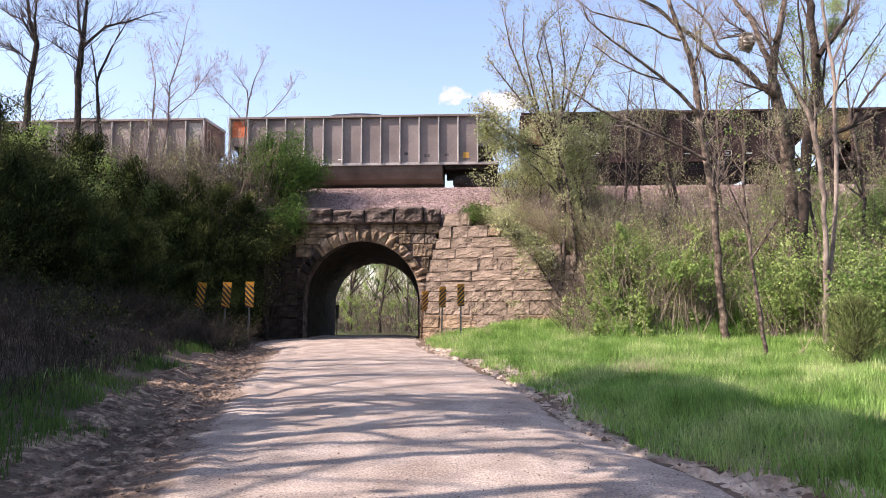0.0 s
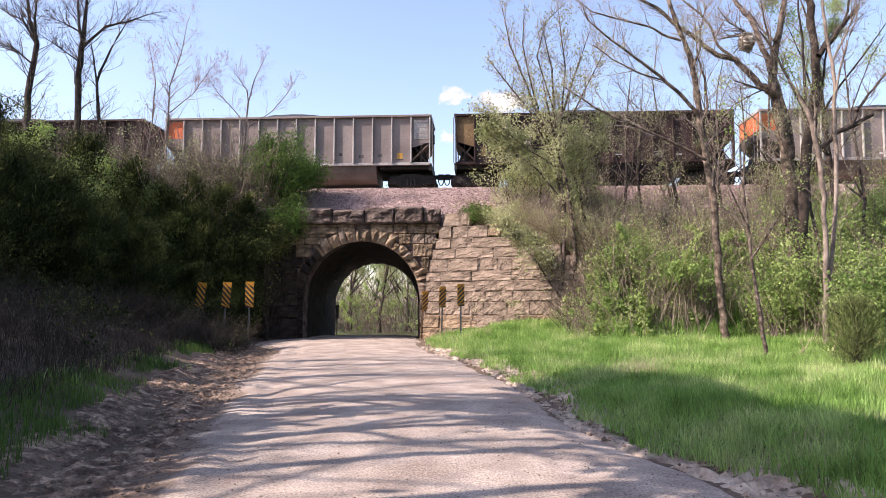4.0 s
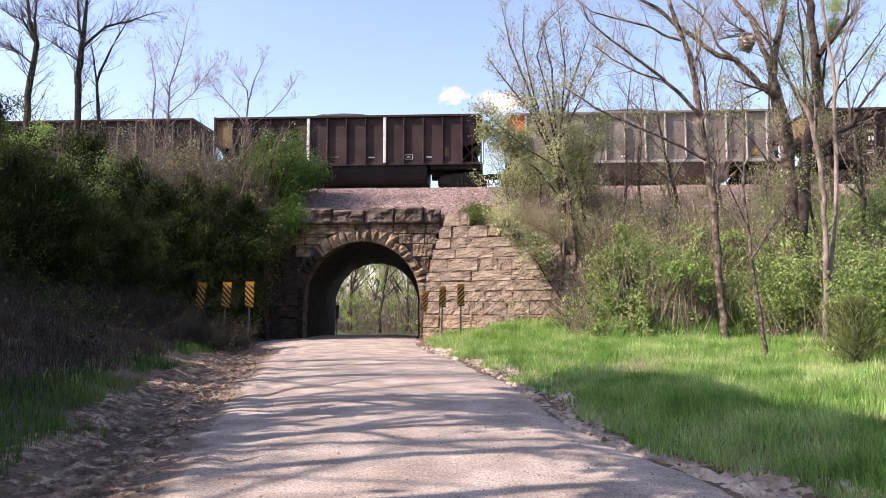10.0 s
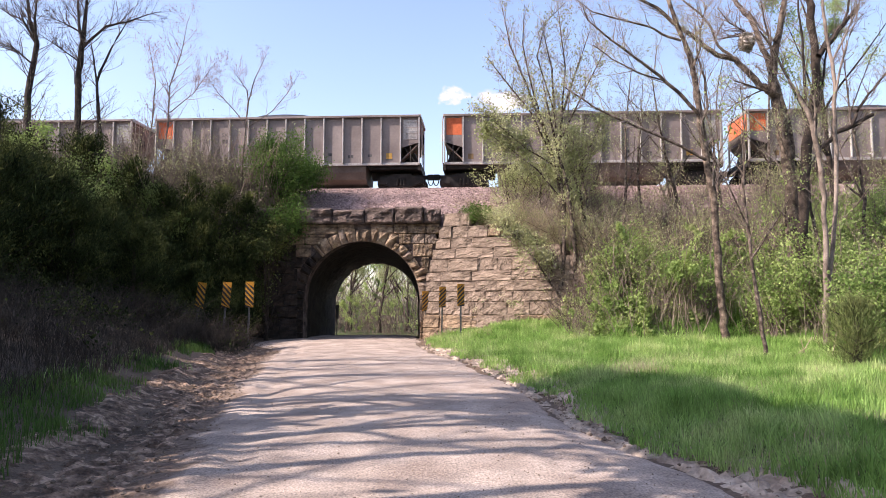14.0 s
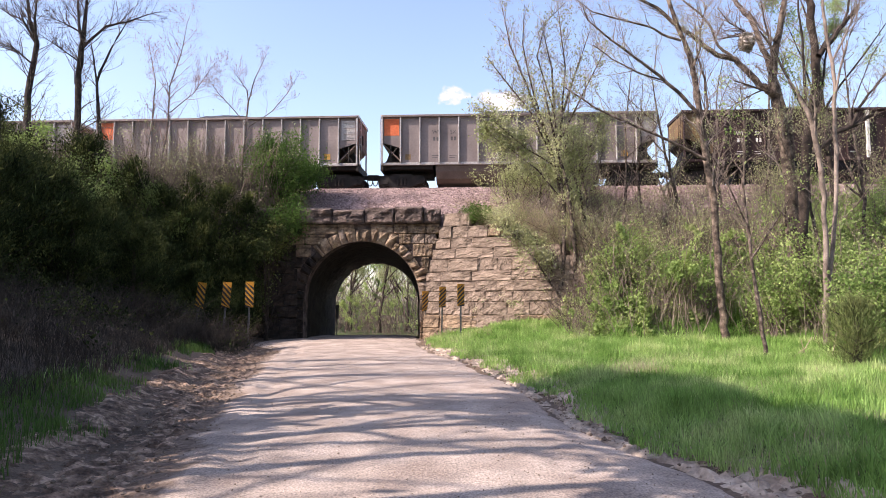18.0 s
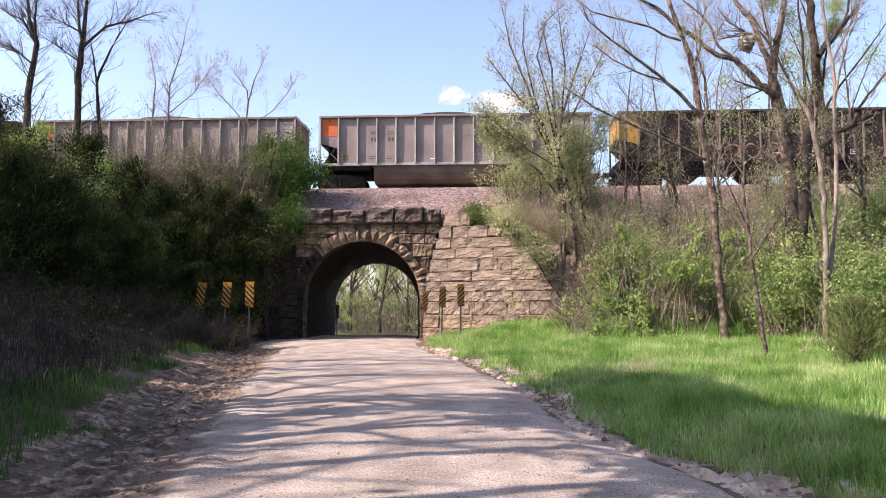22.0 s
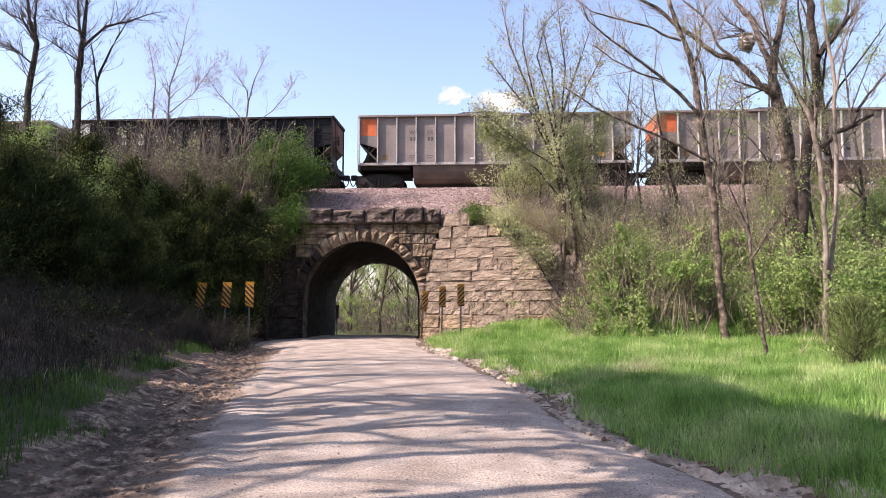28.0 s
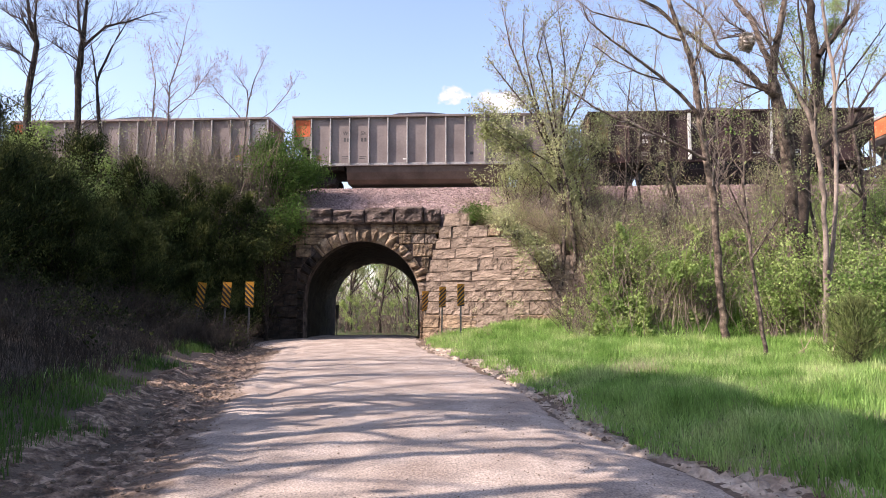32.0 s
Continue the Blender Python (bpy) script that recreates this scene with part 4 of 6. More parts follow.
# ---- plants ----
def tubes(branches, sides=5):
    """Tapered tubes along polylines of (x, y, z, r): arrays of vertices and quads."""
    V, F, n0 = [], [], 0
    for pts, k in branches:
        p = np.asarray(pts, float)
        d = np.gradient(p[:, :3], axis=0)
        d /= np.linalg.norm(d, axis=1, keepdims=True) + 1e-9
        ref = np.where(np.abs(d[:, 2:3]) > 0.9, np.array([[1.0, 0, 0]]), np.array([[0, 0, 1.0]]))
        a = np.cross(d, ref)
        a /= np.linalg.norm(a, axis=1, keepdims=True) + 1e-9
        b = np.cross(d, a)
        an = np.arange(k) * 2 * math.pi / k
        ring = p[:, None, :3] + p[:, None, 3:4] * (a[:, None] * np.cos(an)[None, :, None] + b[:, None] * np.sin(an)[None, :, None])
        V.append(ring.reshape(-1, 3))
        m = len(p)
        i = n0 + np.arange(m * k).reshape(m, k)
        j = np.roll(i, -1, 1)
        F.append(np.stack([i[:-1], j[:-1], j[1:], i[1:]], -1).reshape(-1, 4))
        n0 += m * k
    return np.concatenate(V), np.concatenate(F)


def sprout(limb, rng, depth, count, length, spread_a=0.8, lift=0.25, start=0.3):
    """Side branches of a limb, and theirs in turn: a list of (level, polyline)."""
    out = []
    p = np.asarray(limb, float)
    seg = np.linalg.norm(np.diff(p[:, :3], axis=0), axis=1)
    cum = np.concatenate([[0], np.cumsum(seg)])
    for _ in range(count):
        s = cum[-1] * (start + (1 - start) * rng.random() ** 0.8)
        i = min(np.searchsorted(cum, s, "right") - 1, len(seg) - 1)
        t = (s - cum[i]) / max(seg[i], 1e-6)
        o = p[i] * (1 - t) + p[i + 1] * t
        d = (p[i + 1, :3] - p[i, :3]) / max(seg[i], 1e-6)
        side = rng.normal(size=3)
        side -= d * side.dot(d)
        side /= np.linalg.norm(side) + 1e-9
        w = d * (1.15 - spread_a * 0.5) + side * spread_a + np.array([0, 0, lift])
        w /= np.linalg.norm(w)
        ln = length * rng.uniform(0.5, 1.2) * (1.15 - 0.6 * s / cum[-1])
        r0 = min(o[3] * 0.6, 0.012 * ln + 0.004)
        k = 5
        pts = [(*o[:3], r0)]
        q = o[:3].copy()
        for a in range(1, k):
            w = w + rng.normal(size=3) * 0.16 + np.array([0, 0, 0.06])
            w /= np.linalg.norm(w)
            q = q + w * ln / (k - 1)
            pts.append((*q, max(r0 * (1 - a / (k - 0.6)), 0.0035)))
        out.append((depth, pts))
        if depth > 1:
            out += sprout(pts, rng, depth - 1, 4 if depth > 2 else 3, ln * 0.5, spread_a, lift, 0.25)
    return out


def leaf_cards(centres, size, rng, droop=0.0, long=1.5):
    """Small folded leaves: two triangles each, at random turns."""
    k = len(centres)
    a = rng.normal(size=(k, 3))
    a[:, 2] -= droop
    a /= np.linalg.norm(a, axis=1, keepdims=True)
    b = np.cross(a, rng.normal(size=(k, 3)))
    b /= np.linalg.norm(b, axis=1, keepdims=True)
    c = np.cross(a, b)
    s = size * rng.uniform(0.6, 1.35, (k, 1))
    V = np.stack([centres - a * s * long * 0.5, centres + b * s * 0.5 + c * s * 0.15, centres + a * s * long * 0.5, centres - b * s * 0.5 + c * s * 0.15], 1)
    F = np.arange(k * 4).reshape(k, 4)
    F = np.concatenate([F[:, [0, 1, 2]], F[:, [0, 2, 3]]])
    return V.reshape(-1, 3), F


def tree(name, label, limbs, seed, bark, twig, leaf=None, per=(16, 8), length=2.2, leaves=0, leaf_size=0.07, levels=3, category="tree", base=None, leaf_spread=0.14, low=0.0):
    """A tree of given main limbs, polylines of (x, y, z, r) in the world, with grown branches, twigs and leaves."""
    rng = np.random.default_rng(seed)
    top = new(name)
    b = limbs[0][0] if base is None else base
    top.location = b[:3]
    o = np.array([*b[:3], 0.0])
    main = []
    for l in limbs:
        l = np.asarray(l, float) - o
        t = np.linspace(0, len(l) - 1, (len(l) - 1) * 3 + 1)
        fine = np.stack([np.interp(t, np.arange(len(l)), l[:, c]) for c in range(4)], 1)
        fine[1:-1, :3] += rng.normal(size=(len(fine) - 2, 3)) * 0.02 * np.minimum(1, fine[1:-1, 3:4] * 12)
        main.append(fine)
    main[0][0, 3] *= 1.3
    main[0][1:-1, 3] *= 1 + rng.uniform(-0.12, 0.14, len(main[0]) - 2)
    raw("trunk", *tubes([(m, 9) for m in main[:1]]), bark, top, smooth=True)
    if len(main) > 1:
        for m in main[1:]:
            raw("limb", *tubes([(m, 7)]), bark, top, smooth=True)
    twigs = []
    for i, m in enumerate(main):
        twigs += sprout(m, rng, levels, per[0] if i == 0 else per[1], length * (1 if i == 0 else 0.75), start=0.35 if i == 0 else 0.25)
    tagged(raw("branchwork", *tubes([(t, 4 if d > 1 else 3) for d, t in twigs]), twig, top, smooth=True), kind="stuff")
    if leaves and leaf:
        tips = np.array([q[:3] for d, t in twigs if d <= 2 for q in t[2:]])
        lush = rng.gamma(0.5, size=len(tips)) * np.clip((0.8 if low else 0.2) + (0.8 if low else 1.5) * nz(tips[:, 0] + tips[:, 1], tips[:, 2], 1.3, seed), 0.02, 2)
        if low:
            lush *= np.exp(-np.maximum(tips[:, 2] - low, 0) / 1.1) + 0.05
        c = tips[rng.choice(len(tips), leaves, p=lush / lush.sum())] + rng.normal(size=(leaves, 3)) * leaf_spread
        tagged(raw("foliage", *leaf_cards(c, leaf_size, rng), leaf, top), kind="stuff")
    return tagged(top, label, category)


def bole(x, y, height, seed, lean=0.06, r=0.16, forks=3):
    """Main limbs of a free-grown tree, standing on the ground."""
    rng = np.random.default_rng(seed)
    z = land1(x, y) - 0.1
    pts, q, w = [], np.array([x, y, z]), np.array([rng.normal() * lean, rng.normal() * lean, 1.0])
    n = 7
    for i in range(n):
        pts.append((*q, r * (1 - 0.85 * i / (n - 1))))
        w = w + np.array([rng.normal() * lean, rng.normal() * lean, 0])
        q = q + w / np.linalg.norm(w) * height / (n - 1)
    limbs = [pts]
    for i in range(forks):
        o = np.array(pts[2 + i % 3])
        a = rng.uniform(0, 6.28)
        w, q, l = np.array([math.cos(a), math.sin(a), 0.9]), o[:3].copy(), []
        for j in range(5):
            l.append((*q, max(o[3] * 0.7 * (1 - j / 4.4), 0.006)))
            w = w + np.array([rng.normal() * 0.15, rng.normal() * 0.15, 0.15])
            q = q + w / np.linalg.norm(w) * height * 0.11
        limbs.append(l)
    return limbs


def shrub(name, label, x, y, height, width, seed, twig, leaf, leaves, leaf_size=0.07, stems=9, z=None, category="shrub", leaf_spread=0.12, leaf_from=0.0):
    """Many stems from one root, twigs and leaves."""
    rng = np.random.default_rng(seed)
    top = new(name)
    top.location = (x, y, (land1(x, y) if z is None else z) - 0.05)
    main = []
    for i in range(stems):
        a, out = rng.uniform(0, 6.28), width * 0.5 * math.sqrt(rng.random())
        h = height * rng.uniform(0.65, 1.0) * (1 - 0.35 * (out / width * 2) ** 2)
        l = []
        for j in range(6):
            t = j / 5
            l.append((math.cos(a) * out * t ** 1.3 + rng.normal() * 0.04, math.sin(a) * out * t ** 1.3 + rng.normal() * 0.04, h * t, 0.022 * (1 - 0.8 * t) * (0.6 + height * 0.2)))
        main.append(l)
    for m in main:
        raw("stem", *tubes([(np.array(m), 5)]), twig, top, smooth=True)
    tw = []
    for m in main:
        tw += sprout(m, rng, 2, 9, height * 0.24, 0.9, 0.15, 0.2)
    tagged(raw("twigwork", *tubes([(t[::2], 3) for d, t in tw]), twig, top, smooth=True), kind="stuff")
    if leaves:
        tips = np.array([q[:3] for d, t in tw for q in t[1:] if q[2] >= leaf_from])
        lush = rng.gamma(0.8, size=len(tips))
        c = tips[rng.choice(len(tips), leaves, p=lush / lush.sum())] + rng.normal(size=(leaves, 3)) * leaf_spread
        tagged(raw("foliage", *leaf_cards(c, leaf_size, rng), leaf, top), kind="stuff")
    return tagged(top, label, category)


def cedar(name, label, x, y, height, width, seed, foliage, sprays=7000, z=None, size=0.16, slim=0.2):
    """An evergreen: trunk, boughs and a ragged crown of many short upturned sprays."""
    rng = np.random.default_rng(seed)
    top = new(name)
    top.location = (x, y, (land1(x, y) if z is None else z) - 0.05)
    raw("trunk", *tubes([(np.array([(0, 0, 0, 0.11), (0.05, 0, height * 0.5, 0.07), (0, 0.03, height * 0.95, 0.01)]), 7)]), M_BARK, top, smooth=True)
    boughs, tips = [], []
    for i in range(int(34 * height / 5)):
        t = rng.uniform(0.06, 0.97)
        a = rng.uniform(0, 6.28)
        reach = width * 0.5 * (1 - t) ** 0.42 * rng.uniform(0.5, 1.15)
        l = []
        for j in range(5):
            s = j / 4
            l.append((math.cos(a) * reach * s + rng.normal() * 0.03, math.sin(a) * reach * s + rng.normal() * 0.03, height * t * 0.93 + reach * 0.45 * s ** 1.5, 0.03 * (1 - 0.85 * s)))
        boughs.append((np.array(l), 4))
        tips += [(l[j][:3], 0.10 + 0.11 * reach) for j in range(1, 5)]
    tagged(raw("boughwork", *tubes(boughs), M_BARK, top, smooth=True), kind="stuff")
    k = rng.integers(0, len(tips), sprays)
    c = np.array([p for p, _ in tips])[k] + rng.normal(size=(sprays, 3)) * np.array([w for _, w in tips])[k][:, None]
    out = c * (1, 1, 0)
    out /= np.linalg.norm(out, axis=1, keepdims=True) + 1e-6
    a = out * 0.5 + np.array([0, 0, 0.8]) + rng.normal(size=(sprays, 3)) * 0.45
    a /= np.linalg.norm(a, axis=1, keepdims=True)
    b = np.cross(a, rng.normal(size=(sprays, 3)))
    b /= np.linalg.norm(b, axis=1, keepdims=True)
    s = size * rng.uniform(0.6, 1.5, (sprays, 1))
    V = np.stack([c - a * s * 0.5, c + b * s * slim, c + a * s * 0.7, c - b * s * slim], 1)
    F = np.arange(sprays * 4).reshape(-1, 4)
    tagged(raw("foliage", V.reshape(-1, 3), F, foliage, top), kind="stuff")
    return tagged(top, label, "evergreen")


def blades(name, x, y, h, w, material, rng, label, category, lean=0.35):
    """Grass: a bent blade of three triangles at each place."""
    k = len(x)
    z = land(x, y) - 0.02
    a = rng.uniform(0, 6.28, k)
    dx, dy = np.cos(a) * w / 2, np.sin(a) * w / 2
    l = rng.uniform(0, 6.28, k)
    bend = rng.uniform(0.1, 1.0, k) * lean * h
    lx, ly = np.cos(l) * bend, np.sin(l) * bend
    V = np.stack([np.stack([x - dx, y - dy, z], -1), np.stack([x + dx, y + dy, z], -1),
                  np.stack([x - dx * 0.7 + lx * 0.35, y - dy * 0.7 + ly * 0.35, z + h * 0.55], -1), np.stack([x + dx * 0.7 + lx * 0.35, y + dy * 0.7 + ly * 0.35, z + h * 0.55], -1),
                  np.stack([x + lx, y + ly, z + h * (1 - 0.3 * bend / h)], -1)], 1)
    f = np.array([(0, 1, 3), (0, 3, 2), (2, 3, 4)])
    F = (f[None] + 5 * np.arange(k)[:, None, None]).reshape(-1, 3)
    return tagged(raw(name, V.reshape(-1, 3), F, material), label, category, kind="stuff")


def prisms(p, r):
    """Three-sided twigs through three points each: p (k, 3, 3), radius r (k,) at the foot."""
    k = len(p)
    d = p[:, 2] - p[:, 0]
    d /= np.linalg.norm(d, axis=1, keepdims=True) + 1e-9
    a = np.cross(d, np.array([0.3, 0.9, 0.1]))
    a /= np.linalg.norm(a, axis=1, keepdims=True) + 1e-9
    b = np.cross(d, a)
    taper = np.array([1.0, 0.7, 0.25])
    an = np.arange(3) * 2.0944
    off = a[:, None] * np.cos(an)[None, :, None] + b[:, None] * np.sin(an)[None, :, None]
    V = p[:, :, None] + off[:, None] * (r[:, None] * taper)[:, :, None, None]
    f = [(3 * j + i, 3 * j + (i + 1) % 3, 3 * j + 3 + (i + 1) % 3, 3 * j + 3 + i) for j in range(2) for i in range(3)]
    return V.reshape(-1, 3), (np.array(f)[None] + 9 * np.arange(k)[:, None, None]).reshape(-1, 4)


# main limbs of the trees that stand in clear view: depth, then (x, z, radius) along each limb
R1 = 30, [[(5.14, 1.17, 0.1), (5.14, 5.92, 0.09), (4.87, 7.44, 0.08), (4.21, 9.41, 0.06), (3.64, 10.95, 0.05), (2.9, 12.8, 0.03), (2.59, 14.45, 0.01)],
      [(5.14, 5.92, 0.07), (4.82, 9.7, 0.05), (4.7, 11.72, 0.04), (4.26, 13.89, 0.012)],
      [(4.98, 7.34, 0.06), (5.11, 9.7, 0.05), (5.9, 12.02, 0.035), (6.39, 13.43, 0.012)],
      [(5.15, 1.55, 0.06), (4.21, 2.98, 0.05), (3.38, 4.18, 0.03), (2.55, 5.03, 0.012)],
      [(5.2, 1.55, 0.07), (5.66, 3.94, 0.06), (5.5, 6.12, 0.045), (5.32, 8.57, 0.03), (5.53, 11.8, 0.012)],
      [(4.87, 7.44, 0.05), (3.8, 9.8, 0.04), (2.83, 11.05, 0.03), (1.86, 12.3, 0.01)],
      [(4.87, 7.44, 0.05), (3.93, 10.55, 0.04), (3.46, 12.8, 0.03), (3.55, 14.63, 0.01)],
      [(5.11, 9.7, 0.045), (5.29, 11.8, 0.03), (5.11, 13.56, 0.02), (4.96, 14.83, 0.008)],
      [(5, 8.57, 0.04), (6.25, 11.05, 0.03), (7.07, 12.68, 0.01)],
      [(5.14, 5.92, 0.04), (4.02, 7.34, 0.03), (2.81, 8.27, 0.02), (1.9, 8.94, 0.008)],
      [(4.87, 7.44, 0.04), (3.54, 8.27, 0.03), (2.33, 9.31, 0.02), (1.61, 10, 0.008)],
      [(5.14, 6.61, 0.04), (6.21, 8.08, 0.03), (6.86, 9.43, 0.008)],
      [(4.82, 9.7, 0.04), (4.07, 12.3, 0.03), (4.45, 13.81, 0.02), (5.33, 14.7, 0.008)],
      [(5.45, 1.3, 0.09), (5.62, 3.6, 0.085), (5.35, 6.4, 0.075), (4.75, 8.9, 0.05), (4.3, 11.2, 0.02)],
      [(5.6, 1.3, 0.08), (6.15, 3.4, 0.075), (6.0, 5.6, 0.065), (5.3, 8.2, 0.045), (4.9, 10.8, 0.015)]]
R2 = 24, [[(9.53, 0.19, 0.134), (9.45, 1.13, 0.124), (9.36, 2.16, 0.124), (9.30, 3.85, 0.115), (9.19, 5.44, 0.115), (9.03, 6.50, 0.115), (8.87, 7.70, 0.115), (8.80, 8.77, 0.105), (8.67, 9.71, 0.0956), (8.48, 10.39, 0.0861), (8.11, 11.36, 0.0765), (7.87, 12.17, 0.067), (7.68, 12.99, 0.0478)],
      [(8.79, 8.15, 0.067), (8.07, 8.95, 0.0622), (7.17, 9.71, 0.0526), (6.40, 10.31, 0.043), (5.62, 10.92, 0.0335), (5.04, 11.46, 0.0239), (4.85, 12.01, 0.0143)],
      [(8.27, 10.71, 0.0478), (7.78, 10.86, 0.043), (7.20, 11.20, 0.0383), (5.93, 11.52, 0.0287), (5.24, 11.73, 0.023), (4.62, 12.21, 0.0143)],
      [(7.65, 9.29, 0.0335), (6.77, 9.55, 0.0287), (5.90, 10.03, 0.0239), (5.22, 10.55, 0.0143)],
      [(9.03, 6.50, 0.0574), (7.79, 7.20, 0.0478), (6.34, 7.82, 0.0402), (5.38, 8.25, 0.0335), (4.70, 8.71, 0.0287), (4.22, 9.05, 0.0191)],
      [(8.67, 9.71, 0.0478), (8.91, 10.35, 0.0383), (8.97, 11.16, 0.0287), (9.19, 11.97, 0.0191)],
      [(8.87, 7.70, 0.0478), (9.12, 8.35, 0.043), (9.06, 9.35, 0.0383), (8.84, 10.15, 0.0287), (8.77, 11.16, 0.0191)]]
R3 = 17.8, [[(8.04, 0.11, 0.0544), (7.92, 1.27, 0.048), (7.76, 2.71, 0.0384), (7.61, 4.49, 0.0288), (7.7, 5.96, 0.0192), (7.62, 7.19, 0.008)],
      [(7.68, 3.54, 0.0256), (7.25, 4.55, 0.0192), (6.87, 5.28, 0.008)],
      [(7.76, 2.71, 0.0256), (8.44, 3.68, 0.0192), (8.97, 4.55, 0.008)]]
R4 = 26, [[(12.91, 4.04, 0.243), (12.89, 5.93, 0.226), (12.74, 7.42, 0.218), (12.54, 8.70, 0.202), (12.32, 9.57, 0.17), (12.42, 10.65, 0.137), (12.62, 11.52, 0.121), (12.80, 12.40, 0.113), (12.96, 13.28, 0.0967), (13.18, 14.39, 0.0647)],
      [(12.94, 6.14, 0.146), (12.93, 7.95, 0.137), (12.69, 8.92, 0.129), (12.42, 10.00, 0.121), (12.23, 10.65, 0.113), (11.94, 11.41, 0.105), (11.69, 12.22, 0.0967), (11.28, 12.73, 0.0889), (10.95, 13.19, 0.0728), (10.63, 13.94, 0.0485)],
      [(12.31, 9.46, 0.137), (11.88, 9.78, 0.129), (11.37, 10.35, 0.113), (10.96, 10.74, 0.105), (10.28, 10.93, 0.0967), (9.70, 11.39, 0.0889), (9.20, 11.81, 0.0811), (8.66, 12.18, 0.0728), (8.07, 12.75, 0.0647), (7.29, 13.15, 0.0485)],
      [(10.96, 10.74, 0.0565), (10.34, 11.26, 0.0525), (10.14, 11.92, 0.0485), (9.73, 12.51, 0.0404), (9.11, 12.99, 0.0323), (8.79, 13.32, 0.0161)],
      [(11.92, 11.48, 0.0404), (11.46, 11.78, 0.0323), (10.79, 12.18, 0.0243), (10.38, 12.73, 0.0161)],
      [(10.99, 11.74, 0.0243), (11.46, 11.70, 0.0243), (10.34, 11.52, 0.0161)],
      [(12.42, 10.65, 0.0485), (12.30, 11.52, 0.0404), (12.12, 12.29, 0.0323), (12.00, 13.17, 0.0243)],
      [(12.07, 11.08, 0.0404), (12.59, 11.35, 0.0404), (11.96, 11.96, 0.0323), (11.55, 12.62, 0.0243)],
      [(12.71, 9.39, 0.0404), (11.98, 9.57, 0.0404), (11.35, 9.78, 0.0323), (10.89, 9.95, 0.0243)],
      [(11.98, 9.57, 0.0323), (11.55, 9.39, 0.0243), (10.90, 9.03, 0.0202), (10.57, 8.70, 0.0121)]]
R6 = 25, [[(12.72, 3.74, 0.186), (12.84, 5.76, 0.178), (13.02, 7.19, 0.169), (13.27, 8.43, 0.161), (13.47, 9.67, 0.152), (13.47, 10.72, 0.144), (13.36, 11.66, 0.135), (13.32, 12.62, 0.118), (13.28, 13.68, 0.0762)],
      [(13.56, 10.51, 0.111), (13.78, 10.84, 0.111), (14.12, 11.18, 0.102), (14.47, 11.64, 0.0847), (14.80, 12.02, 0.0677), (15.12, 12.45, 0.0423)],
      [(13.02, 8.64, 0.0508), (13.05, 9.88, 0.0466), (13.02, 11.14, 0.0423), (12.91, 12.19, 0.0339), (12.93, 13.04, 0.0254)],
      [(12.96, 8.84, 0.0508), (12.64, 9.30, 0.0466), (12.35, 9.88, 0.0423), (12.01, 10.61, 0.0339), (11.49, 11.45, 0.0254)],
      [(13.48, 8.43, 0.0508), (13.65, 9.26, 0.0466), (13.80, 10.30, 0.0381), (13.97, 11.35, 0.0297)],
      [(13.56, 7.15, 0.0935), (14.09, 7.69, 0.0935), (14.71, 7.97, 0.0847), (15.44, 8.37, 0.0677)],
      [(14.67, 7.97, 0.0592), (14.94, 8.59, 0.0508), (15.49, 9.30, 0.0423), (16.07, 9.99, 0.0339)],
      [(14.47, 11.64, 0.0508), (14.70, 12.19, 0.0423), (14.80, 12.93, 0.0339)]]
R5 = 21, [[(11.30, 1.22, 0.0837), (11.37, 3.21, 0.0795), (11.38, 4.75, 0.0753), (11.29, 5.88, 0.0753), (11.17, 6.70, 0.0753), (10.98, 7.36, 0.067), (10.73, 7.92, 0.0418), (10.46, 8.37, 0.0251)],
      [(11.39, 1.88, 0.0586), (11.59, 3.39, 0.0628), (11.77, 5.09, 0.0628), (11.80, 6.26, 0.0628), (11.76, 6.89, 0.0628), (11.87, 7.94, 0.0586), (11.81, 8.90, 0.0544), (11.66, 9.78, 0.0502), (11.60, 10.85, 0.0418)],
      [(11.87, 7.94, 0.0377), (12.06, 8.72, 0.0335), (12.30, 9.52, 0.0293), (12.59, 10.22, 0.0209), (12.74, 10.85, 0.0167)],
      [(11.81, 8.90, 0.0335), (12.17, 9.60, 0.0293), (12.66, 10.58, 0.0209)],
      [(11.17, 6.63, 0.0377), (11.24, 7.15, 0.0335), (11.20, 7.85, 0.0167)]]
L1 = 32, [[(-18.97, 7.72, 0.175), (-19.05, 9.22, 0.158), (-19.13, 11.13, 0.139), (-18.82, 13.60, 0.12), (-19.21, 14.74, 0.0832), (-19.41, 16.12, 0.0555)],
      [(-18.88, 13.69, 0.0647), (-19.53, 14.79, 0.0462), (-20.04, 14.95, 0.0324), (-20.88, 15.50, 0.0111)],
      [(-18.84, 13.60, 0.0555), (-18.96, 14.91, 0.0462), (-18.90, 16.04, 0.0277)],
      [(-19.07, 12.73, 0.0462), (-19.97, 13.47, 0.0277), (-20.66, 13.69, 0.0111)]]
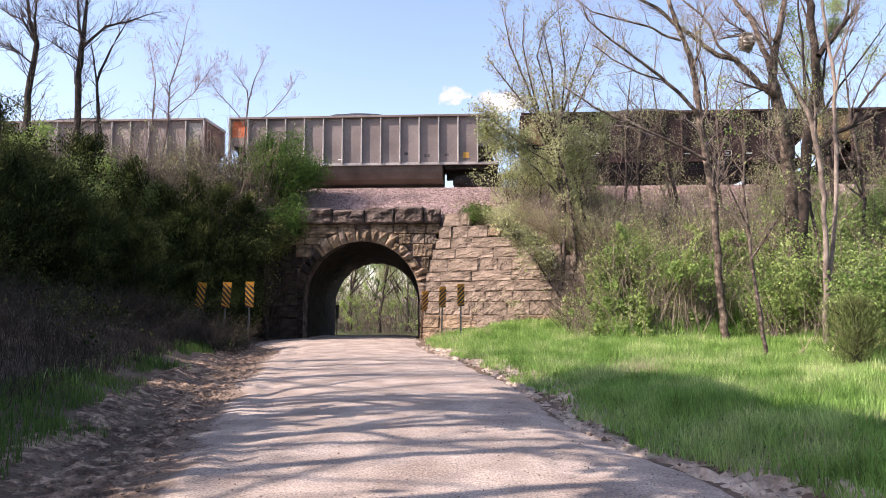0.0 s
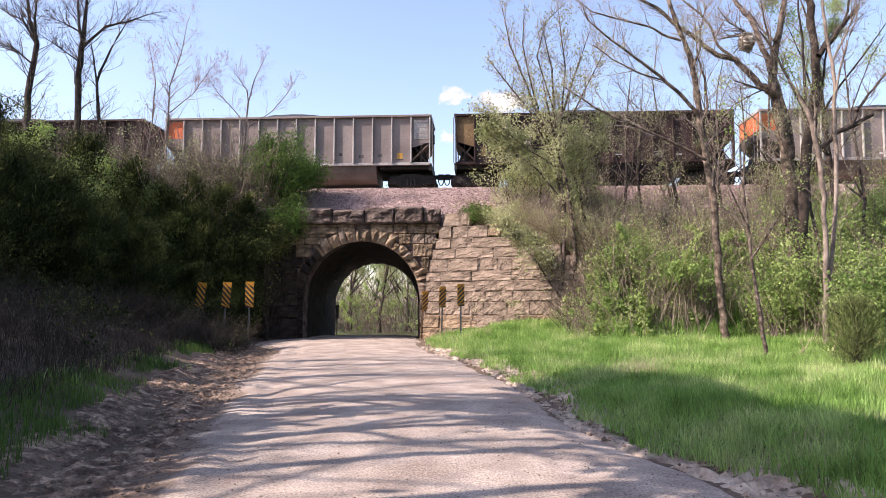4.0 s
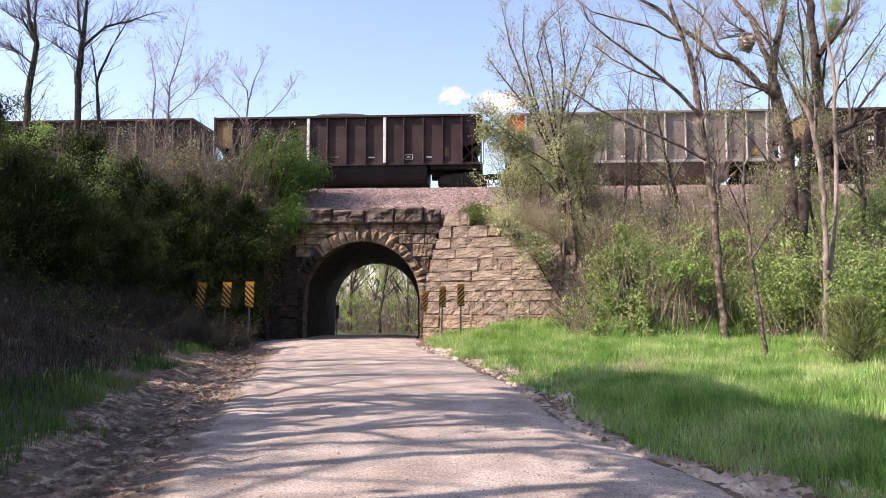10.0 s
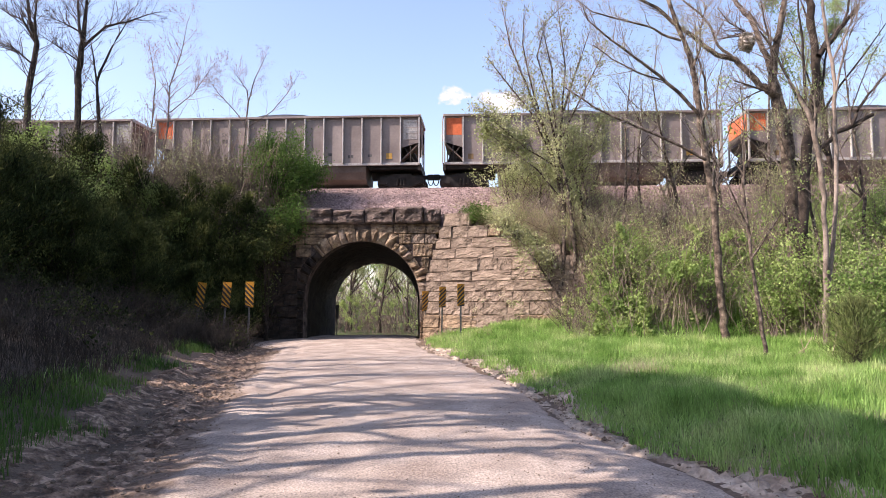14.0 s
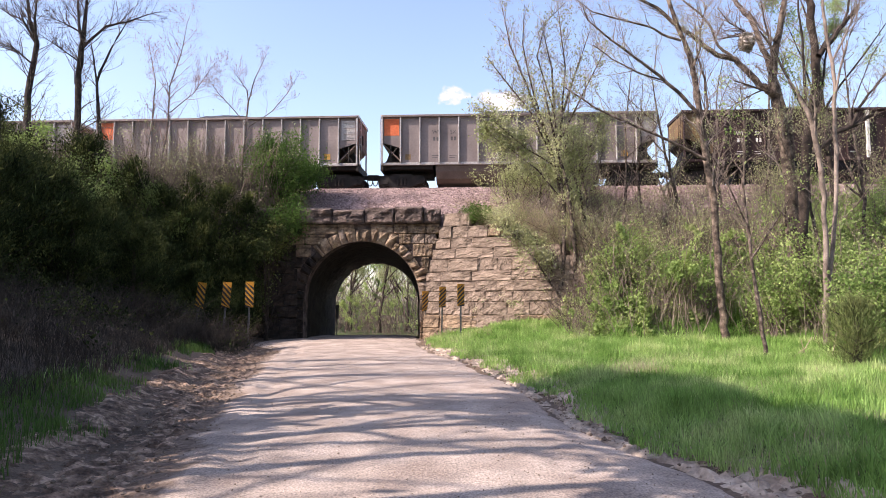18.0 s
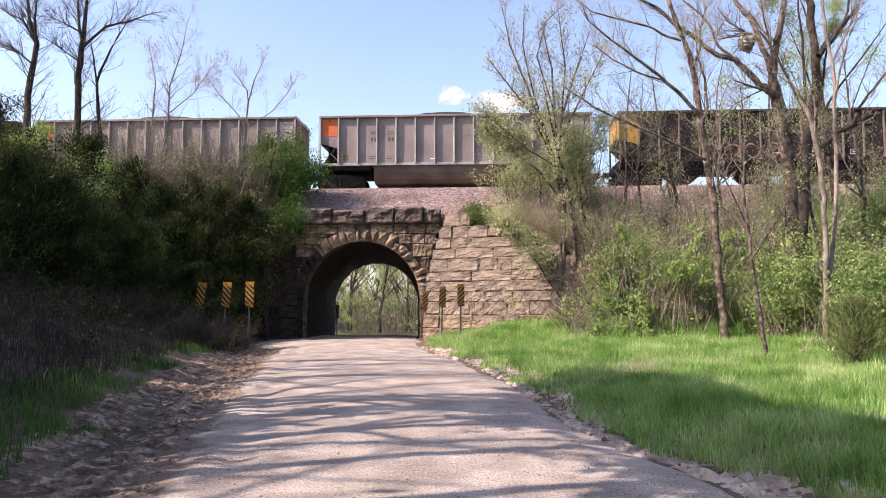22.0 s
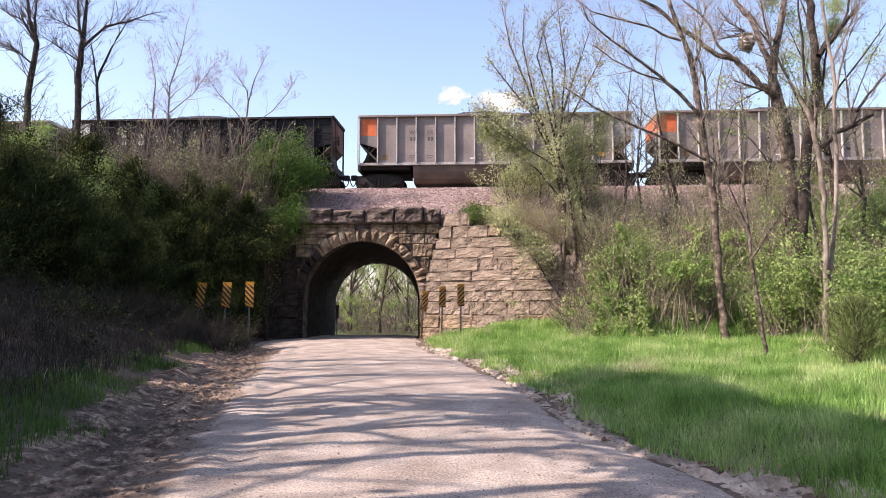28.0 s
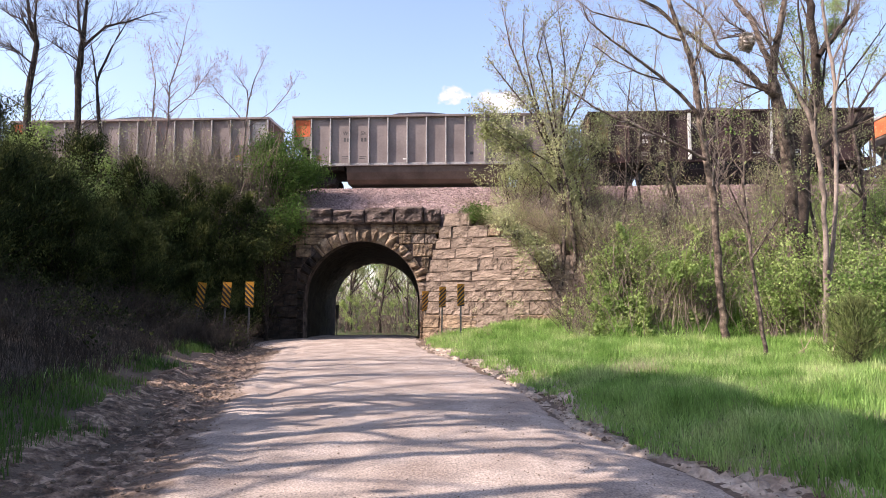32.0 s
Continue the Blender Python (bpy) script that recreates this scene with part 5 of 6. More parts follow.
L2 = 32.5, [[(-17.02, 7.82, 0.172), (-17.05, 10.01, 0.154), (-17.10, 12.38, 0.136), (-16.92, 14.10, 0.109), (-16.83, 16.35, 0.0634)],
      [(-16.97, 13.88, 0.0815), (-17.17, 14.81, 0.0634), (-17.31, 16.21, 0.0362)],
      [(-16.90, 13.66, 0.0724), (-15.90, 14.64, 0.0543), (-14.95, 14.86, 0.0407), (-13.45, 15.36, 0.0109)],
      [(-17.18, 14.42, 0.0453), (-17.83, 14.78, 0.0272), (-18.51, 15.08, 0.0109)],
      [(-17.09, 12.93, 0.0362), (-18.05, 13.61, 0.0226), (-19.01, 14.28, 0.00929)]]
L3 = 32.8, [[(-15.98, 7.88, 0.112), (-16.05, 8.98, 0.103), (-16.25, 10.65, 0.0843), (-16.38, 12.07, 0.0656), (-16.14, 12.78, 0.0562), (-15.50, 14.21, 0.0375), (-14.91, 15.23, 0.0112)],
      [(-16.38, 12.07, 0.0469), (-16.55, 13.19, 0.0375), (-16.82, 14.40, 0.0112)]]
L4 = 33.4, [[(-13.49, 6.91, 0.058), (-13.48, 8.26, 0.0498), (-13.16, 10.25, 0.0415), (-13.16, 11.98, 0.0332), (-12.63, 13.71, 0.0207), (-12.38, 15.26, 0.00828)],
      [(-14.25, 7.18, 0.0415), (-14.24, 8.26, 0.0373), (-13.95, 10.25, 0.0332), (-13.84, 12.26, 0.0249), (-14.27, 14.36, 0.00828)],
      [(-13.12, 10.74, 0.0249), (-12.01, 11.69, 0.0182), (-11.01, 13.18, 0.00663)]]
L5 = 33.8, [[(-9.70, 7.80, 0.0471), (-9.66, 8.63, 0.0432), (-9.56, 10.35, 0.0392), (-9.45, 11.38, 0.0314), (-9.17, 12.53, 0.0235), (-8.59, 13.81, 0.00785)],
      [(-9.62, 10.24, 0.0275), (-9.99, 10.80, 0.0235), (-11.03, 11.94, 0.0157), (-11.40, 12.53, 0.00628)],
      [(-9.45, 11.26, 0.0235), (-9.52, 11.94, 0.0197), (-10.35, 13.13, 0.00628)],
      [(-9.42, 10.15, 0.0275), (-9.13, 10.35, 0.0235), (-8.29, 10.94, 0.0197), (-7.59, 11.80, 0.0141), (-7.00, 12.81, 0.00628)]]


def limbs_of(spec, seed):
    depth, lines = spec
    rng = np.random.default_rng(seed)
    out = []
    for i, l in enumerate(lines):
        w = rng.uniform(-1, 1) * 0.25 if i else 0.03
        z0 = l[0][1]
        k = [1 + w * abs(z - z0) / depth for x, z, r in l]
        out.append([(x * a, depth * a, 1.55 + (z - 1.55) * a, r * a) for (x, z, r), a in zip(l, k)])
    if out[0][0][2] > land1(out[0][0][0], depth):
        x, y, z, r = out[0][0]
        out[0].insert(0, (x, y, land1(x, y) - 0.15, r * 1.15))
    return out


tree("willow_clump", "slender multi-stemmed tree with fine pale twigs and yellow-green leaves low down", limbs_of(R1, 1), 11, M_BARK_GREY, M_TWIG_HAZE, M_LEAF_YELLOW, (90, 44), 1.6, 22000, 0.062, leaf_spread=0.16, low=8.0)
# here and on the large forked tree, paler twigs stand for backlight
tree("bare_tree", "leaning bare tree with long arching limbs", limbs_of(R2, 2), 12, M_BARK_OAK, M_TWIG_HAZE, M_LEAF_YELLOW, (34, 20), 2.0, 3000, 0.03)
tree("sapling", "thin grey sapling with bare side twigs at the grass edge", limbs_of(R3, 3), 13, M_BARK_GREY, M_TWIG, M_LEAF, (16, 9), 1.3, 300, 0.05)
tree("bare_tree", "large forked tree with heavy bare limbs", limbs_of(R4, 4), 14, M_BARK_OAK, M_TWIG_HAZE, None, (26, 20), 2.2)
tree("bare_tree", "dark upright tree with a forked crown", limbs_of(R6, 14), 114, M_BARK, M_TWIG, None, (22, 14), 1.9)
tree("pale_barked_tree", "slim pale-barked tree with twin stems", limbs_of(R5, 5), 15, M_BARK_PALE, M_TWIG, M_LEAF, (18, 12), 1.5, 300, 0.04)
tree("bare_tree", "dark bare tree with a crooked fork on the bank", limbs_of(L1, 6), 16, M_BARK, M_BARK_GREY, None, (44, 30), 2.5)
tree("bare_tree", "dark bare tree with a long side limb on the bank", limbs_of(L2, 7), 17, M_BARK, M_BARK_GREY, None, (44, 30), 2.5)
tree("bare_tree", "thin dark bare tree on the bank", limbs_of(L3, 8), 18, M_BARK, M_TWIG, None, (22, 16), 1.9)
tree("budding_tree", "slender tree with pinkish buds", limbs_of(L4, 9), 19, M_BARK_PALE, M_TWIG_PINK, M_TWIG_PINK, (44, 32), 2.1, 2600, 0.03)
tree("budding_tree", "small wide-forked tree with pinkish twigs", limbs_of(L5, 10), 20, M_TWIG, M_TWIG_PINK, M_TWIG_PINK, (22, 16), 1.5, 700, 0.03)



def leaf_nest(x, y, z):
    """A ball of dead leaves and twigs lodged in a fork."""
    rng = np.random.default_rng(77)
    top = new("leaf_nest")
    top.location = (x, y, z)
    k = 1500
    d = rng.normal(size=(k, 3))
    d /= np.linalg.norm(d, axis=1, keepdims=True)
    c = d * rng.uniform(0.3, 1.0, (k, 1)) * (0.27, 0.27, 0.40) * (1 + 0.18 * nz(d[:, 0] * 3, d[:, 2] * 3, 1.0, 2))[:, None]
    tagged(raw("dead_leaves", *leaf_cards(c, 0.11, rng), M_NEST, top), kind="stuff")
    p = c[:160]
    w = rng.normal(size=p.shape) * 0.2
    tagged(raw("nest_twigs", *prisms(np.stack([p, p + w, p + w * 2], 1), np.full(len(p), 0.006)), M_TWIG, top), kind="stuff")
    return tagged(top, "grey-brown nest of dead leaves in a tree fork", "nest")


leaf_nest(11.30, 25.7, 11.30)

rv = random.Random(3)
# dark evergreens on the shaded bank, seen
for x, y, h, w in ((-17.2, 27.0, 6.6, 4.8), (-14.0, 29.5, 4.8, 4.2), (-11.8, 30.4, 4.4, 3.8), (-9.8, 31.2, 3.8, 3.2),
                   (-17.0, 30.5, 4.6, 4.4), (-10.8, 30.9, 5.6, 3.8), (-9.2, 31.0, 5.0, 3.0), (-13.3, 20.3, 3.2, 3.2), (-11.9, 22.6, 3.4, 3.0), (-10.6, 24.2, 3.2, 2.6), (-12.4, 18.4, 2.8, 2.6), (-14.6, 24.2, 4.2, 3.4), (-16.0, 22.6, 5.0, 4.6), (-13.4, 22.0, 4.2, 3.8)):
    cedar("cedar", "dark evergreen cedar on the shaded bank", x, y, h, w, rv.randrange(10 ** 6), M_CEDAR, *((20000, None, 0.075, 0.15) if y < 25 else (14000, None, 0.1, 0.15)))
for x, y, z, w in ((-15.4, 30.0, 9.3, 4.8), (-17.4, 29.2, 9.2, 4.6), (-13.6, 30.6, 8.3, 4.2), (-9.9, 31.2, 7.9, 3.0), (-11.0, 31.2, 8.0, 3.4), (-12.2, 31.0, 7.4, 3.6), (-9.0, 32.2, 7.2, 2.4), (-13.0, 28.0, 6.0, 3.8), (-14.9, 25.4, 7.6, 4.0),  (-19.4, 29.4, 9.0, 4.6)):
    cedar("cedar", "dark evergreen cedar on the shaded bank", x, y, z - land1(x, y), w, rv.randrange(10 ** 6), M_CEDAR, 15000, size=0.10, slim=0.15)
for x, y, h, w in ((-9.3, 28.4, 1.5, 1.9), (-9.3, 30.4, 2.2, 1.9), (-10.4, 29.4, 2.8, 2.6), (-11.8, 27.6, 2.6, 3.2), (-13.2, 26.2, 3.2, 3.6), (-12.6, 29.6, 4.4, 3.4), (-8.9, 31.5, 3.8, 2.2)):
    cedar("cedar", "dark evergreen cedar on the shaded bank", x, y, h, w, rv.randrange(10 ** 6), M_CEDAR, 16000, size=0.10, slim=0.15)
# unseen tall evergreens, added farther up the bank to keep its foot in shade
for x, y, h, w in ((-18.4, 19.4, 10.6, 6.2), (-19.9, 22.8, 11.0, 6.2), (-21.6, 26.2, 10.4, 6.2), (-24.0, 29.4, 9.6, 6.2)):
    cedar("cedar", "unseen tall cedar added to shade the bank", x, y, h - land1(x, y), w, rv.randrange(10 ** 6), M_CEDAR, 4200, size=0.45, slim=0.25)
# evergreens and tall trees on the bank beside the camera, which shade the road
# this cedar row stands mostly out of view, added to darken the bank
for i in range(14):
    y = -4 + 2.1 * i
    x = -min(max(0.66 * y + 2.4, 8.0 if y < 7 else 7.2), 13.2)
    cedar("cedar", "dark evergreen cedar on the shaded bank", x + rv.uniform(-0.4, 0.3), y, rv.uniform(2.2, 2.7) + 0.09 * max(y - 7, 0), 4.2, rv.randrange(10 ** 6), M_CEDAR, *((2600, None, 0.22, 0.2) if y < 8 else (5000, None, 0.2, 0.2) if y < 17 else (8000, None, 0.14, 0.12)))
# unseen taller ones behind them, added to block skylight from the bank
for i in range(6):
    y = -6 + 2.6 * i
    cedar("cedar", "dark evergreen cedar on the shaded bank", -max(0.66 * y + 4.2, 11.0) + rv.uniform(-0.5, 0.3), y, rv.uniform(4.4, 5.2), 4.8, rv.randrange(10 ** 6), M_CEDAR, 2600, size=0.3)
for x, y, h in ((-10.5, 4.5, 13), (-11.5, 7.5, 14), (-10.8, 10.0, 12), (-13.5, 1.5, 15), (-15, 11.5, 14), (-14.5, 6.0, 13), (-15.5, 15.0, 13), (-12.2, 13.2, 13), (-15.6, 16.6, 13), (-13.8, 14.6, 11)):
    k = rv.randrange(10 ** 6)
    tree("bare_tree", "tall bare tree on the bank beside the road", bole(x, y, h, k, 0.07, 0.2, 5), k, M_BARK, M_TWIG, None, (22, 14), 2.4)


def high_crown(x, y, h, seed):
    """A tall trunk that carries a flat crown leaning out over the road."""
    rng = np.random.default_rng(seed)
    z = land1(x, y) - 0.1
    limbs = [[(x, y, z, 0.17), (x - 0.1, y, z + h * 0.35, 0.14), (x - 0.1, y + 0.1, z + h * 0.7, 0.1), (x + 0.2, y, z + h * 0.97, 0.02)]]
    for i in range(11):
        a, t = rng.uniform(-1.5, 1.5), rng.uniform(0.83, 0.96)
        ln = rng.uniform(0.5, 1.3)
        o = np.array([x, y, z + h * t])
        w = np.array([math.cos(a), math.sin(a), 0.12])
        limbs.append([(*(o + w * ln * j / 3), 0.06 * (1 - j / 3.3)) for j in range(4)])
    return limbs


# out of view: crowns added where their shadow falls on the verge grass
for x, y, top_z, k in ((-7.4, 3.5, 10.2, 84), (-7.3, 1.9, 10.3, 85), (-7.4, 5.1, 10.2, 78), (-7.5, 6.8, 10.0, 79), (-7.5, 8.4, 10.0, 80), (-7.4, 9.9, 9.9, 81)):
    tree("leafy_tree", "unseen tall tree, its leafy crown placed to shade the verge", high_crown(x, y, top_z - land1(x, y), k), k, M_BARK, M_TWIG, M_LEAF_DEEP, (3, 9), 0.8, 15000, 0.19, leaf_spread=0.24, levels=2)
tree("leafy_tree", "unseen tall tree, its leafy crown placed to shade the verge", high_crown(-6.2, 3.2, 10.0, 83), 83, M_BARK, M_TWIG, M_LEAF_DEEP, (3, 8), 0.9, 6000, 0.16, leaf_spread=0.22, levels=2)
# bright bush over the arch
shrub("leafy_bush", "bright green leafy bush above the shaded wing wall", -8.0, 34.8, 4.5, 4.2, 31, M_BARK, M_LEAF_DEEP, 18000, 0.065, 24, z=5.7, leaf_spread=0.3)
shrub("leafy_bush", "tall green bush reaching over the embankment top", -8.5, 35.2, 5.2, 2.8, 30, M_BARK, M_LEAF_DEEP, 9000, 0.065, 14, z=5.8, leaf_spread=0.22)
# cedar colour on this leafy bush stands for the shade it is in
shrub("leafy_bush", "bush before the shaded wing wall, leaves darkened for shade", -8.0, 32.2, 5.9, 3.0, 231, M_BARK, M_CEDAR, 9000, 0.06, 14, leaf_spread=0.22, leaf_from=3.9)
shrub("leafy_bush", "green bush hanging over the end of the coping", -7.25, 33.05, 2.5, 2.5, 232, M_BARK, M_LEAF_DEEP, 6500, 0.06, 14, z=4.2, leaf_spread=0.24)
shrub("leafy_bush", "olive-green bush on the embankment", -9.6, 32.0, 4.6, 3.8, 32, M_TWIG, M_JUNIPER, 9000, 0.07, 16, leaf_spread=0.2)
for x, y, h, w, k in ((-16.6, 32.6, 4.4, 3.6, 33), (-14.4, 33.2, 4.6, 3.4, 34), (-12.4, 33.6, 4.8, 3.4, 35), (-10.9, 34.0, 4.4, 3.0, 36), (-18.6, 32.0, 4.4, 3.6, 37), (-20.4, 33.0, 4.6, 3.8, 38)):
    shrub("brush", "twiggy brush in first leaf along the embankment top", x, y, h, w, k, M_TWIG, M_LEAF_YELLOW if k % 2 else M_JUNIPER, 4200, 0.05, 18, leaf_spread=0.2)
for x, y, h, w, k in ((-16.8, 28.7, 6.6, 3.0, 131), (-15.0, 29.2, 6.2, 2.8, 132), (-18.6, 29.2, 6.8, 3.0, 133), (-12.6, 31.0, 5.6, 2.6, 134)):
    shrub("leafy_bush", "sunlit green bush rising above the evergreens", x, y, h, w, k, M_TWIG, M_LEAF if k != 133 else M_JUNIPER, 5200, 0.065, 12, leaf_spread=0.2, leaf_from=h * 0.55)
for x, y, h, w, k in ((3.3, 33.4, 4.6, 3.6, 141), (5.7, 32.8, 5.2, 3.8, 142), (4.6, 33.8, 4.0, 3.4, 143)):
    shrub("tall_shrub", "tall twiggy shrub with sparse yellow-green leaves", x, y, h, w, k, M_BARK_GREY, M_LEAF_YELLOW, 3600, 0.06, 14, leaf_spread=0.16)
# taller green growth before the big trunks and up the slope
for x, y, h, w, k in ((10.9, 23.4, 3.4, 2.6, 151), (11.9, 22.9, 3.0, 2.4, 152), (12.7, 24.2, 4.0, 2.8, 153), (13.7, 23.6, 3.7, 2.8, 154), (9.5, 25.3, 3.2, 2.6, 155), (8.2, 26.2, 2.6, 2.4, 156), (6.9, 27.2, 2.2, 2.2, 157),
                      (15.6, 27.4, 3.6, 3.2, 158), (17.6, 28.4, 3.6, 3.2, 159), (19.6, 27.6, 3.8, 3.4, 160), (18.6, 30.4, 3.4, 3.2, 161), (10.7, 18.3, 2.5, 2.2, 163), (12.4, 19.6, 3.0, 2.6, 164), (16.4, 31.2, 3.2, 3.0, 162)):
    shrub("leafy_shrub", "tall shrub in fresh green leaf on the embankment", x, y, h, w, k, M_TWIG, M_LEAF, 1500 if k in (155, 156, 157) else 2500, 0.07, 12, leaf_spread=0.16)
# brush on the sunlit embankment
kinds = [shrub("shrub", "bright green shrub in new leaf", 12.6, 23.0, 1.8, 3.0, 41, M_TWIG, M_LEAF, 3600, 0.05, leaf_spread=0.3),
         shrub("shrub", "twiggy shrub with few yellow-green leaves", 8.3, 29.0, 3.4, 2.8, 42, M_TWIG, M_LEAF_YELLOW, 1300, 0.034, 11, leaf_spread=0.14),
         shrub("brush", "bare brown twiggy brush", 7.6, 30.0, 2.6, 2.6, 43, M_TWIG, M_LEAF_YELLOW, 250, 0.03, 11),
         shrub("shrub", "green shrub with dense young leaves", 11.0, 24.0, 1.4, 2.8, 44, M_TWIG, M_LEAF, 3200, 0.05, 8, leaf_spread=0.3)]
for i in range(95):
    x, y = rv.uniform(5.6, 25), rv.uniform(16.0, 36.0)
    if y < max(24.8 - 2.6 * max(x - 10.5, 0), 15.0) + 2.4 * max(7.5 - x, 0) or (y < 25.6 and abs(x / y - 0.4) < 0.05):
        continue
    up = land1(x, y)
    k = kinds[rv.choice((0, 0, 1, 2, 3, 3, 1) if up < 3.0 else (1, 1, 1, 2, 2, 0))]
    s = rv.uniform(0.75, 1.2)
    o = copy_thing(k, pose(x, y, up - 0.05, 0, 0, rv.uniform(0, 360)))
    o.scale = (s, s, s * rv.uniform(0.85, 1.15))
cedar("juniper", "soft olive juniper at the edge of the grass", 8.85, 15.3, 1.6, 1.3, 51, M_JUNIPER, 5200, size=0.15, slim=0.035)
for x, y, h in ((13, 24, 9), (16, 27, 11), (18.5, 23, 10), (10.5, 31, 8), (21, 29, 11), (14.5, 32, 9), (6.8, 31.5, 6)):
    k = rv.randrange(10 ** 6)
    tree("young_tree", "slender tree coming into leaf on the embankment", bole(x, y, h, k, 0.08, 0.09, 4), k, M_BARK_GREY, M_TWIG, M_LEAF_YELLOW, (24, 10), 1.7, 2200, 0.036, leaf_spread=0.2, levels=2)
for x, y, h in ((7.6, 30.5, 8), (9.2, 32.6, 7.5), (11.6, 30.0, 9), (13.2, 33.2, 8), (16.8, 31.0, 9), (19.5, 26.5, 10)):
    k = rv.randrange(10 ** 6)
    tree("bare_sapling", "thin bare grey tree on the embankment", bole(x, y, h, k, 0.09, 0.07, 4), k, M_BARK_GREY, M_TWIG, M_LEAF_YELLOW, (20, 9), 1.7, 700, 0.04)
tree("leafy_tree", "tree in fresh bright green leaf", bole(17.0, 30, 12.2, 9, 0.05, 0.14, 5), 9, M_BARK, M_TWIG, M_LEAF, (14, 8), 1.6, 10000, 0.055, leaf_spread=0.22, levels=2)



def thicket(label, x, y, h, seed, twig, leaf, leaves, leaf_size, lean=0.3, r=0.009, side=5):
    """Tangled thin stems over a slope, with side twigs and small leaves."""
    rng = np.random.default_rng(seed)
    k = len(x)
    top = new("thicket")
    o = np.array([x.mean(), y.mean(), 0.0])
    o[2] = land1(o[0], o[1])
    top.location = o
    p0 = np.stack([x, y, land(x, y) - 0.05], -1) - o
    w = np.stack([rng.normal(size=k) * lean, rng.normal(size=k) * lean, np.ones(k)], -1)
    p1 = p0 + w * h[:, None] * 0.5
    p2 = p1 + (w + rng.normal(size=(k, 3)) * 0.25) * h[:, None] * 0.5
    stems = np.stack([p0, p1, p2], 1)
    src = np.repeat(np.arange(k), side)
    t = rng.uniform(0.2, 0.95, len(src))[:, None]
    q0 = np.where(t < 0.5, p0[src] + (p1 - p0)[src] * t * 2, p1[src] + (p2 - p1)[src] * (t * 2 - 1))
    ln = (h[src] * rng.uniform(0.12, 0.34, len(src)))[:, None]
    v = rng.normal(size=(len(src), 3))
    v[:, 2] = np.abs(v[:, 2]) * 0.6 + 0.2
    v /= np.linalg.norm(v, axis=1, keepdims=True)
    q1 = q0 + v * ln * 0.5
    q2 = q1 + (v + rng.normal(size=v.shape) * 0.35) * ln * 0.5
    P = np.concatenate([stems, np.stack([q0, q1, q2], 1)])
    R = np.concatenate([r * (0.6 + 0.5 * h), np.full(len(src), r * 0.55)])
    tagged(raw("twigwork", *prisms(P, R), twig, top), kind="stuff")
    if leaves:
        lush = np.clip(1.3 * nz(q1[:, 0], q1[:, 1], 0.8, seed) + 1.2 * nz(q1[:, 0], q1[:, 2] * 1.7, 1.4, seed + 3) + 0.1, 0.02, 1.4) ** 1.5 * rng.gamma(0.6, size=len(src))
        i = rng.choice(len(src), leaves, p=lush / lush.sum())
        c = q1[i] + (q2 - q1)[i] * rng.random((leaves, 1)) * 1.2 + rng.normal(size=(leaves, 3)) * 0.07
        tagged(raw("foliage", *leaf_cards(c, leaf_size, rng), leaf, top), kind="stuff")
    return tagged(top, label, "thicket", kind="stuff")


rt = np.random.default_rng(8)


def patch(k, x0, x1, y0, y1, keep=None):
    x, y = rt.uniform(x0, x1, k), rt.uniform(y0, y1, k)
    if keep is not None:
        m = keep(x, y)
        x, y = x[m], y[m]
    return x, y


def slope_right(x, y):
    foot = np.clip(24.4 - 2.6 * np.maximum(x - 10.0, 0), 14.5, 30) + 1.2 * np.maximum(6.5 - x, 0) + 0.5 * nz(x, y, 0.9, 3)
    return (y > foot) & (land(x, y) < 6.6)


x, y = patch(2200, 4.5, 27, 15, 36, slope_right)
thicket("tangled brown twigs and saplings over the sunlit embankment", x, y, rt.uniform(0.7, 2.6, len(x)), 1, M_TWIG, M_LEAF_YELLOW, 10000, 0.034, side=4)
x, y = patch(2000, 4.8, 27, 14.5, 30, lambda x, y: slope_right(x, y) & (land(x, y) < 3.4))
thicket("low bright green undergrowth along the foot of the embankment", x, y, rt.uniform(0.3, 1.5, len(x)), 2, M_TWIG, M_LEAF, 40000, 0.07, side=3)
x, y = patch(1600, 6.5, 26, 15, 33, lambda x, y: slope_right(x, y) & (land(x, y) < 3.2) & (nz(x, y, 0.8, 6) > -0.1))
thicket("fresh green saplings and brambles on the sunlit embankment", x, y, rt.uniform(0.8, 3.2, len(x)), 21, M_TWIG, M_LEAF, 28000, 0.066, 0.35, 0.010, 4)
x, y = patch(520, 4.7, 7.6, 26.6, 31.0)
thicket("dark tangled briars and young shoots at the end of the wing wall", x, y, rt.uniform(0.5, 2.3, len(x)), 23, M_BARK_GREY, M_LEAF_YELLOW, 9000, 0.042, 0.5, 0.010, 6)
x, y = patch(560, 4.6, 10.5, 24.9, 27.8)
thicket("low leafy shoots at the foot of the embankment", x, y, rt.uniform(0.3, 1.3, len(x)), 24, M_TWIG, M_LEAF, 14000, 0.075, 0.4, 0.008, 4)
x, y = patch(900, 3.4, 8.2, 29.5, 36, lambda x, y: (land(x, y) > 1.2) & (land(x, y) < 6.4))
thicket("dense grey-brown brush hanging over the end of the wing wall", x, y, rt.uniform(0.6, 2.4, len(x)), 3, M_TWIG_HAZE, M_LEAF_YELLOW, 13000, 0.036, 0.5)
x, y = patch(900, -20, -7.5, 31.5, 34.5, lambda x, y: (land(x, y) > 1.2) & (land(x, y) < 6.9))
thicket("leafless and budding brush among the dark evergreens", x, y, rt.uniform(1.2, 3.6, len(x)), 4, M_TWIG, M_LEAF_YELLOW, 6000, 0.05, 0.22)
